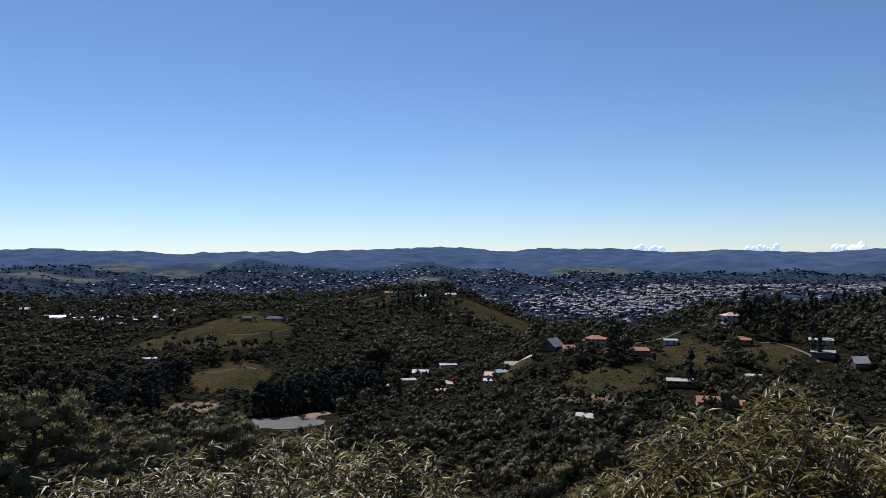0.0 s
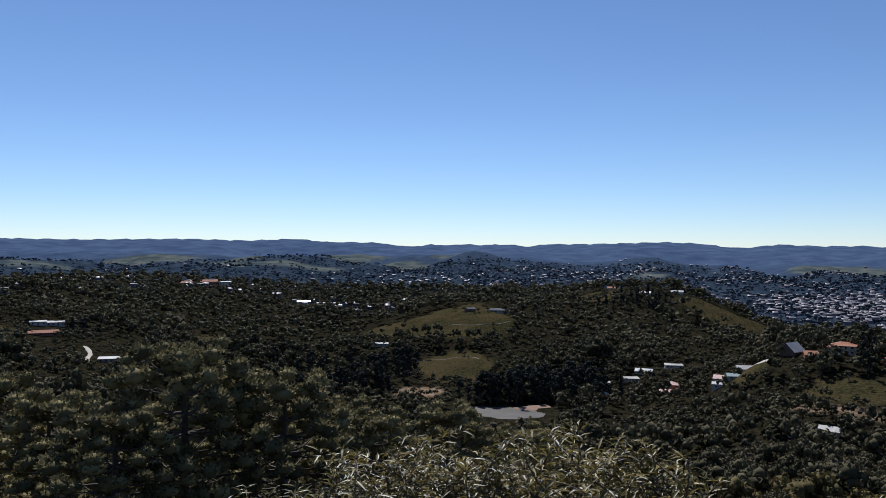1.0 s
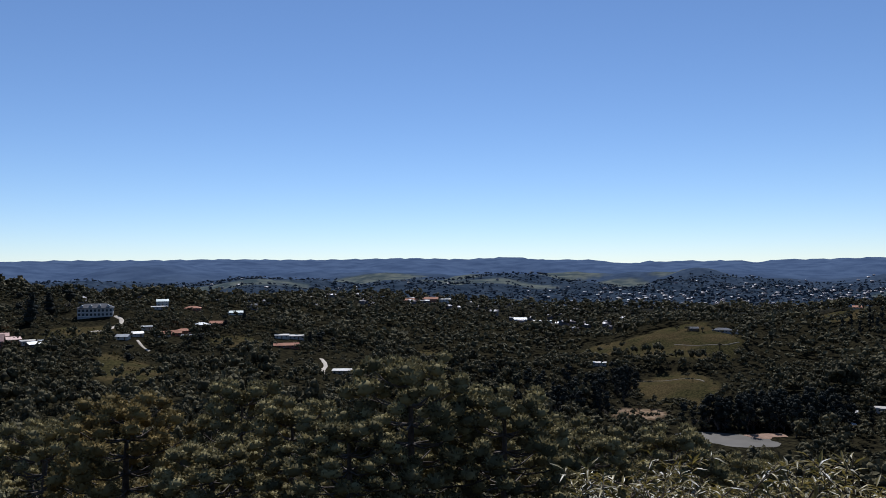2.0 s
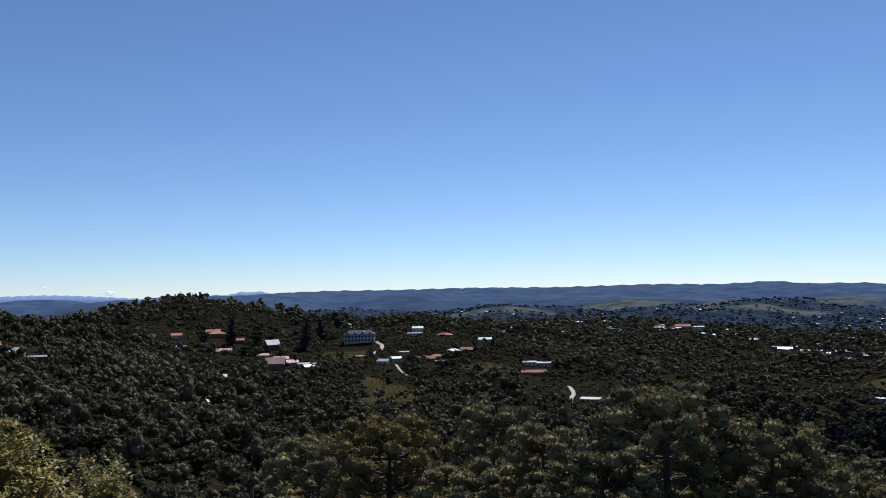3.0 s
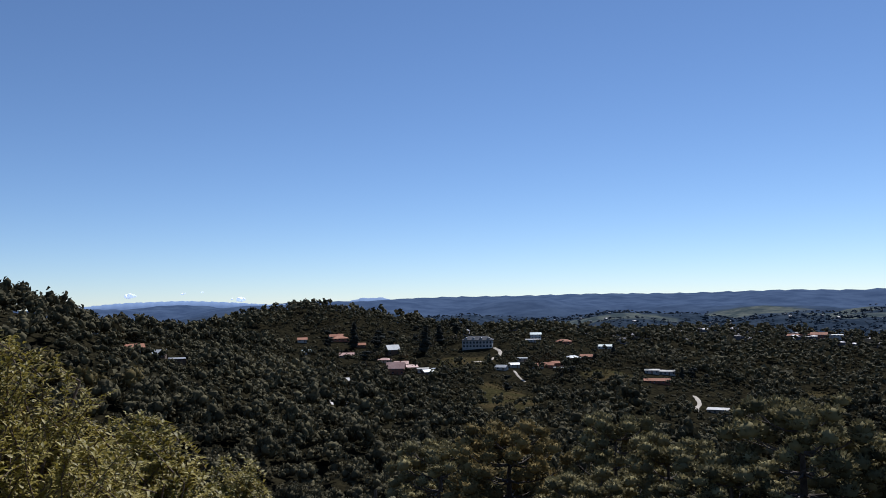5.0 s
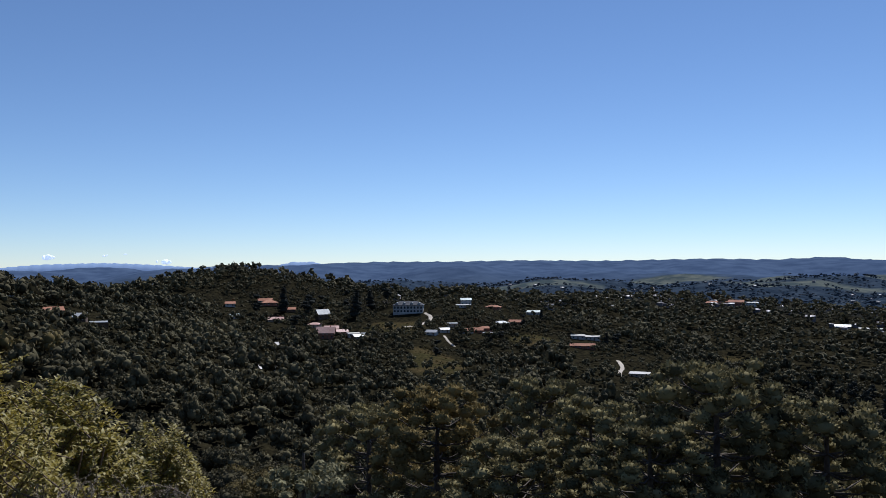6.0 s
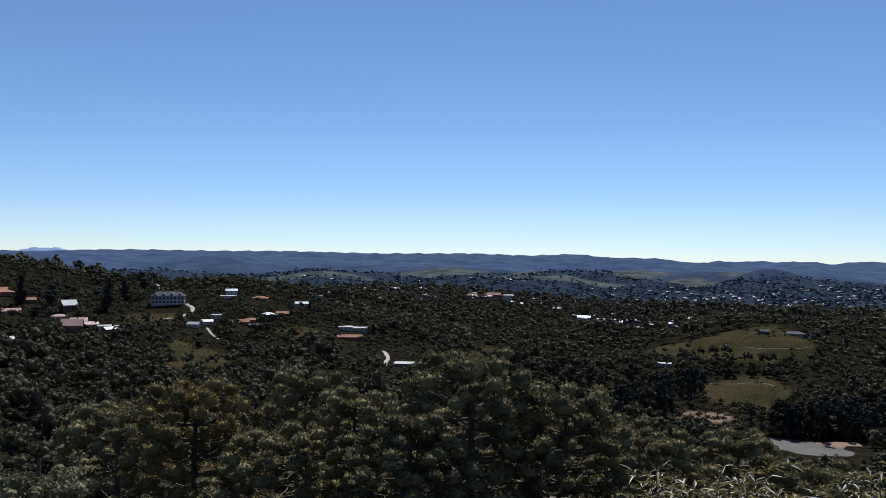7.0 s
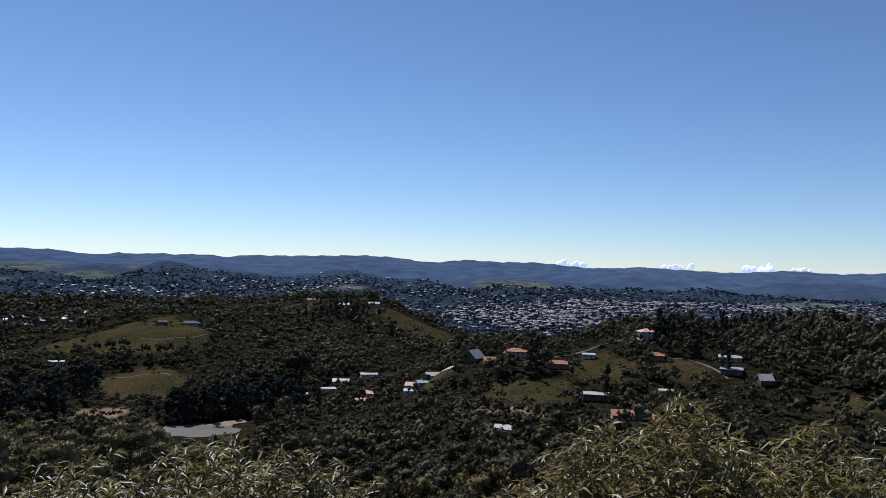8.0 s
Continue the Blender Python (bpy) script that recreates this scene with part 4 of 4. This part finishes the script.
def plant_trees():
    rng = np.random.RandomState(14)
    # the belt of crowns nearest below the hilltop
    x, y = scatter(rng, 176, 232, 8.9)
    protos = [tree(80 + i, "round", LEAF if i % 4 else LEAF_OLIVE, "round-crowned dark green broadleaf tree on the slope" if i % 4 else "olive green broadleaf tree on the slope", "trees on the near slope") for i in range(8)]
    grow(protos, [(a, b, r) for a, b, r in zip(x, y, rng.uniform(4.0, 6.4, len(x)))][:285])
    # dark conifers among the houses of the shoulder
    rows = ((56.2, 745, 4.0), (57.4, 735, 4.6), (59.2, 742, 4.2), (61.8, 735, 4.5), (58.4, 700, 5.2), (60.9, 745, 4.0), (61.9, 700, 5.2), (63.6, 735, 4.6), (52.6, 560, 4.2), (47.9, 610, 4.0), (48.7, 604, 3.6),
            (46.2, 700, 4.0), (39.6, 640, 4.6), (40.3, 640, 4.2), (38.6, 650, 4.0), (62.8, 652, 4.0), (44.9, 740, 3.6), (65.5, 735, 4.4))
    protos = [tree(100 + i, ("tall", "cone", "tall")[i], LEAF_DARK, "dark conifer beside the houses", "dark conifers", 12, 420, "conifer_tree") for i in range(3)]
    grow(protos, [(*polar(t, d), r * (2.1 if t > 55 else 1.4)) for t, d, r in rows], (0.58, 0.8))
    # the pine stands on the ridge and on the hill to the right, the dark wood behind the pond
    rows = []
    for turn, far, across, deep, count in ((0.8, 905, 2.0, 22, 30), (-23.4, 566, 1.6, 12, 34), (-31.0, 680, 5.0, 60, 90), (-13.9, 496, 0.9, 9, 7), (-26.0, 530, 2.0, 10, 8), (-19.9, 452, 0.8, 6, 4)):
        for i in range(count):
            rows.append((*polar(turn + rng.normal(0, across * 0.7), far + rng.normal(0, deep)), rng.uniform(3.0, 4.6)))
    protos = [tree(110 + i, "tall", LEAF_DARK, "tall dark pine in a stand", "pine stand", 9, 240, "pine_tree") for i in range(4)]
    grow(protos, rows, (1.35, 1.75))
    rows = []
    for turn, far, across, deep, count in ((7.6, 534, 2.6, 13, 74), (10.8, 517, 1.6, 4, 30), (22.0, 560, 3.0, 24, 60), (17.9, 612, 0.8, 14, 16), (4.0, 545, 1.6, 12, 22)):
        for i in range(count):
            rows.append((*polar(turn + rng.normal(0, across * 0.7), far + rng.normal(0, deep)), rng.uniform(4.4, 6.6)))
    protos = [tree(120 + i, "tall", LEAF_DARK, "dark dense tree behind the pond", "dark wood behind the pond", 8, 220, "pine_tree") for i in range(4)]
    grow(protos, rows, (0.95, 1.35))
    # single trees on the meadows
    rows = ((14.6, 684, 2.6), (15.2, 684, 2.4), (15.8, 682, 2.8), (16.4, 680, 3.0), (17.0, 678, 3.4), (13.9, 686, 2.4), (13.2, 686, 2.2), (10.4, 783, 2.6), (11.0, 780, 2.2), (12.6, 782, 2.4), (13.3, 786, 2.8), (9.6, 778, 2.6), (14.0, 792, 2.6),
            (11.2, 735, 3.0), (13.3, 655, 3.0), (10.0, 770, 2.0), (10.2, 792, 3.2), (11.6, 790, 3.0), (12.3, 786, 2.6), (9.4, 788, 3.4), (12.9, 575, 2.4), (11.6, 640, 1.6), (13.0, 640, 1.4), (16.6, 552, 3.0), (15.8, 548, 3.0), (17.0, 540, 2.6), (-9.6, 470, 4.5), (-11.0, 478, 5.0),
            (-12.6, 470, 3.2), (-16.8, 500, 3.0), (-18.6, 490, 2.0), (-7.6, 455, 3.6), (-6.6, 478, 3.4), (49.0, 690, 3.4), (45.6, 655, 3.2), (44.6, 640, 3.0), (52.4, 476, 3.2), (50.6, 490, 2.4), (-23.2, 505, 3.2), (-2.8, 556, 3.4), (-8.2, 500, 3.6))
    protos = [tree(130 + i, "round", LEAF, "single dark green tree in a meadow", "trees in the meadows", 8, 200) for i in range(4)]
    grow(protos, [(*polar(t, d), r) for t, d, r in rows])


def plant_woods():
    rng = np.random.RandomState(4)
    dense = [crown("round", rng, 110, 10) for _ in range(7)] + [crown("umbrella", rng, 90, 8) for _ in range(1)]
    middle = [crown("round", rng, 32, 7) for _ in range(10)]
    sparse = [crown("round", rng, 6, 3) for _ in range(5)]
    tiny = [crown("round", rng, 2, 1) for _ in range(5)]

    def spots(near, far, spacing, radius, tall=(0.85, 1.5), meadows=False):
        x, y = scatter(rng, near, far, spacing)
        ok = open_land(x, y) < 0.35
        if meadows:
            ok &= (patch(x, y, FAR_MEADOWS) < 0.3) & (waves(x, y, 170, 31) > -0.7)
        x, y = x[ok], y[ok]
        r = rng.uniform(0.6, 1.35, len(x)) * radius * (1 + 0.22 * waves(x, y, 120, 8))
        for t0, t1, d0, d1, less in ((43, 69, 560, 830, 0.66), (-31, 5, 400, 640, 0.82), (47, 57, 390, 560, 0.72), (10, 20, 500, 600, 0.5), (10, 20, 600, 720, 0.8), (74, 80, 400, 480, 0.7), (36, 43, 480, 660, 0.6)):
            turn, far_ = np.degrees(np.arctan2(-x, y)), np.hypot(x, y)
            r = np.where((turn > t0) & (turn < t1) & (far_ > d0) & (far_ < d1), r * less, r)
        h = rng.uniform(*tall, len(x))
        return np.stack([x, y, ground_z(x, y) + 0.25 * r * h, r, h], -1)

    near = spots(228, 340, 6.2, 4.7)
    olive = waves(near[:, 0], near[:, 1], 140, 17) > 0.75
    forest("woods", "dense dark green broadleaf woods on the near slopes", near[~olive], dense, LEAF)
    forest("woods", "olive green broadleaf woods on the near slopes", near[olive], dense, LEAF_OLIVE)
    forest("woods", "dark green woods over the valley", spots(340, 720, 8.3, 5.4), middle, LEAF)
    low = [spots(400, 640, 6.8, 2.8), spots(540, 960, 8.2, 3.2)]
    keep = [(np.degrees(np.arctan2(-q[:, 0], q[:, 1])) > a) & (np.degrees(np.arctan2(-q[:, 0], q[:, 1])) < b) for q, a, b in zip(low, (-31, 43), (5, 75))]
    x, y = scatter(rng, 430, 1020, 6.5)
    ok = (patch(x, y, MEADOWS[4:]) > 0.4) & (waves(x, y, 40, 44) > -0.3)
    for cx, cy, q in CLEAR:
        ok &= np.hypot(x - cx, y - cy) > q
    x, y = x[ok], y[ok]
    r = rng.uniform(0.6, 1.9, len(x))
    forest("scrub", "scattered low bushes on dry meadows", np.stack([x, y, ground_z(x, y), r, np.full(len(x), 0.9)], -1), sparse, LEAF_OLIVE)
    forest("undergrowth", "low olive green shrubs between the houses", np.concatenate([q[k] for q, k in zip(low, keep)]), sparse, LEAF)
    forest("woods", "dark green woods on the farther hills", spots(720, 1250, 11.2, 6.4, (0.7, 1.15)), sparse, LEAF)
    forest("woods", "dark woods round the distant town, painted bluish for haze", spots(1250, 2700, 17.5, 8.0, (0.35, 0.65), True), tiny, HAZED_LEAF)


near_pines()
plant_trees()
plant_woods()
# ---- shrubs on the hilltop ----
def blade(length, width, droop=0.25):
    """A folded lance-shaped leaf along +y."""
    v = np.array([(0, 0, 0), (-width, 0.42, 0.05), (0, 0.45, -0.03), (width, 0.42, 0.05), (0, 1, -droop)]) * length
    f = np.array([(0, 2, 1), (0, 3, 2), (1, 2, 4), (2, 3, 4)])
    return v, f


def shrub(name, turn, far, top, spread, leaf, leaf_width, leaf_material, shoots, per_shoot, label, category, seed, bare=0.35, loose=3, upright=0.4):
    """Stems rising from one root to a dome; leaves stand round the upper part of each stem. top: height of the dome over the ground; loose: end leaves of each stem that are pieces of their own."""
    rng = np.random.RandomState(seed)
    x, y = polar(turn, far)
    ob = new(name)
    ob.matrix_world = pose(x, y, height_at(x, y), 0, 0, 0)
    shapes = []
    for i in range(3):
        v, f = blade(leaf, leaf_width, (0.12, 0.3, 0.5)[i])
        shapes.append((v, f, mesh_from("leaf", v, f, [leaf_material])))
    stems, joined = [], []
    for i in range(shoots):
        a, q = rng.uniform(0, 6.28), rng.uniform(0, 1) ** 0.55
        tip = np.array([spread * q * np.cos(a), spread * q * np.sin(a), top * (1 - 0.38 * q * q) * rng.uniform(0.7, 1.06)])
        way = np.array([*(rng.normal(0, 0.55, 2) + 0.5 * tip[:2] / spread), rng.uniform(0.45, 1.2)])
        foot = tip - way / np.linalg.norm(way) * rng.uniform(0.28, 0.5) * min(top, 2.4) ** 0.8
        bend = (foot + tip) / 2 + rng.normal(0, 0.06, 3) * min(top, 2.0)
        if i % 6 == 0:
            root = np.array([0.1 * foot[0], 0.1 * foot[1], -0.15])
            stems.append(stick([root, (root + foot) / 2 + rng.normal(0, 0.03 * top, 3), foot], np.array((0.014, 0.010, 0.006)) * top ** 0.7, 5))
        w = np.linspace(0, 1, 9)[:, None]
        curve = (1 - w) ** 2 * foot + 2 * w * (1 - w) * bend + w * w * tip
        thick = 0.0055 * (top ** 0.5)
        stems.append(stick(curve[::2], np.linspace(thick, thick * 0.25, 5), 5))
        k = np.arange(per_shoot)
        s = bare + (1 - bare) * (k + rng.uniform(0, 1, per_shoot)) / per_shoot
        j = np.minimum((s * 8).astype(int), 7)
        axis = curve[j + 1] - curve[j]
        place = curve[j] + axis * (s * 8 - j)[:, None]
        axis /= np.linalg.norm(axis, axis=1)[:, None]
        spin = 2.4 * k + rng.normal(0, 0.4, per_shoot)
        out = np.stack([np.cos(spin), np.sin(spin), rng.normal(0, 0.35, per_shoot)], 1) + axis * (upright + 0.6 * s * s)[:, None]
        out /= np.linalg.norm(out, axis=1)[:, None]
        side = np.stack([out[:, 1], -out[:, 0], 0 * s], 1) + rng.normal(0, 0.25, (per_shoot, 3))
        side -= out * (side * out).sum(1)[:, None]
        side /= np.linalg.norm(side, axis=1)[:, None]
        axes = np.stack([side, out, np.cross(side, out)], 2) * (rng.uniform(0.65, 1.15, per_shoot) * (1 - 0.25 * s))[:, None, None]
        which = rng.randint(0, 3, per_shoot)
        for q in range(per_shoot):
            v, f, data = shapes[which[q]]
            if q >= per_shoot - loose and i < 90:
                piece = new("leaf", data)
                piece.parent = ob
                m = np.eye(4)
                m[:3, :3], m[:3, 3] = axes[q], place[q]
                piece.matrix_basis = Matrix(m.tolist())
            else:
                joined.append((v @ axes[q].T + place[q], f))
    part("stem", mesh_from("stem", *join(stems), [TWIG]), None, ob)
    tagged(part("foliage", mesh_from("foliage", *join(joined), [leaf_material]), None, ob), kind="stuff")
    return tagged(ob, label, category)


def tall_to(turn, far, el):
    """How tall a shrub is whose top stands at that angle from the eye."""
    return EYE + far * math.tan(radians(el)) - height_at(*polar(turn, far))


def hilltop_shrubs():
    rows = ((26.4, 5.3, -15.2, 0.40, 40), (21.2, 5.0, -13.2, 0.45, 50), (14.6, 5.1, -12.0, 0.72, 110), (8.0, 4.9, -11.8, 0.72, 110), (2.0, 5.0, -12.4, 0.62, 90),
            (-12.4, 4.9, -14.4, 0.42, 60), (-17.0, 4.9, -10.4, 0.66, 110), (-22.8, 4.8, -9.0, 0.72, 120), (-29.2, 4.8, -8.7, 0.68, 110))
    for i, (turn, far, el, spread, shoots) in enumerate(rows):
        shrub("shrub", turn, far, tall_to(turn, far, el), spread, 0.112, 0.105, BUSH_LEAF, int(shoots * 1.5), 34,
              "leafy shrub with long narrow olive green leaves", "shrub", 200 + i, 0.08, 2, 0.2)["group"] = "shrubs at the hilltop edge"
    shrub("shrub", -35.0, 5.4, tall_to(-35.0, 5.4, -7.9), 0.42, 0.075, 0.13, SILVER_LEAF, 100, 40, "upright shrub with small silvery green leaves", "shrub", 220, upright=0.9)
    shrub("shrub", 86.6, 9.0, tall_to(86.6, 9, -0.9), 1.3, 0.10, 0.20, OLIVE_LEAF, 330, 56, "tall shrub with small yellow-olive leaves", "shrub", 221, 0.05, 1)
    shrub("shrub", 82.6, 9.2, tall_to(82.6, 9.2, -4.0), 1.25, 0.09, 0.2, OLIVE_LEAF, 120, 70, "shrub with small yellow-olive leaves", "shrub", 222, 0.05, 1)
    for i, (turn, far, el, spread, shoots) in enumerate(((77.4, 16, -7.5, 1.45, 330), (81.5, 14, -8.0, 1.2, 230), (71.6, 22, -10.2, 1.25, 220), (70.3, 24, -12.6, 1.1, 150))):
        shrub("shrub", turn, far, tall_to(turn, far, el), spread, 0.16, 0.26, OLIVE_LEAF, shoots, 44, "rounded yellow-olive shrub on the slope", "shrub", 230 + i, 0.05, 1)
    for i, (turn, far, el, spread) in enumerate(((79.5, 8.5, -12.0, 0.8), (75.5, 9.0, -12.6, 0.8), (71.0, 9.6, -13.8, 0.75), (67.0, 10.4, -15.2, 0.7), (84.5, 7.5, -12.5, 0.8))):
        shrub("shrub", turn, far, tall_to(turn, far, el), spread, 0.06, 0.14, DRY_LEAF, 150, 44, "dry brownish shrub with thin upright stems", "shrub", 240 + i, 0.3, 1, 1.4)
    shrub("shrub", 55.6, 30, tall_to(55.6, 30, -15.8), 0.8, 0.24, 0.14, LEAF_PALE, 44, 24, "pale green leafy sapling on the slope", "shrub", 250, 0.4, 2, 1.0)
    flat = tree(260, "umbrella", LEAF_PALE, "flat-topped tree with pale green foliage", "", 34, 1100, "flat_topped_tree", 3.1)
    x, y = polar(62.2, 45)
    flat.matrix_basis = pose(x, y, height_at(x, y) - 0.3) @ Matrix.Diagonal((2.7, 2.7, 2.85, 1))


hilltop_shrubs()
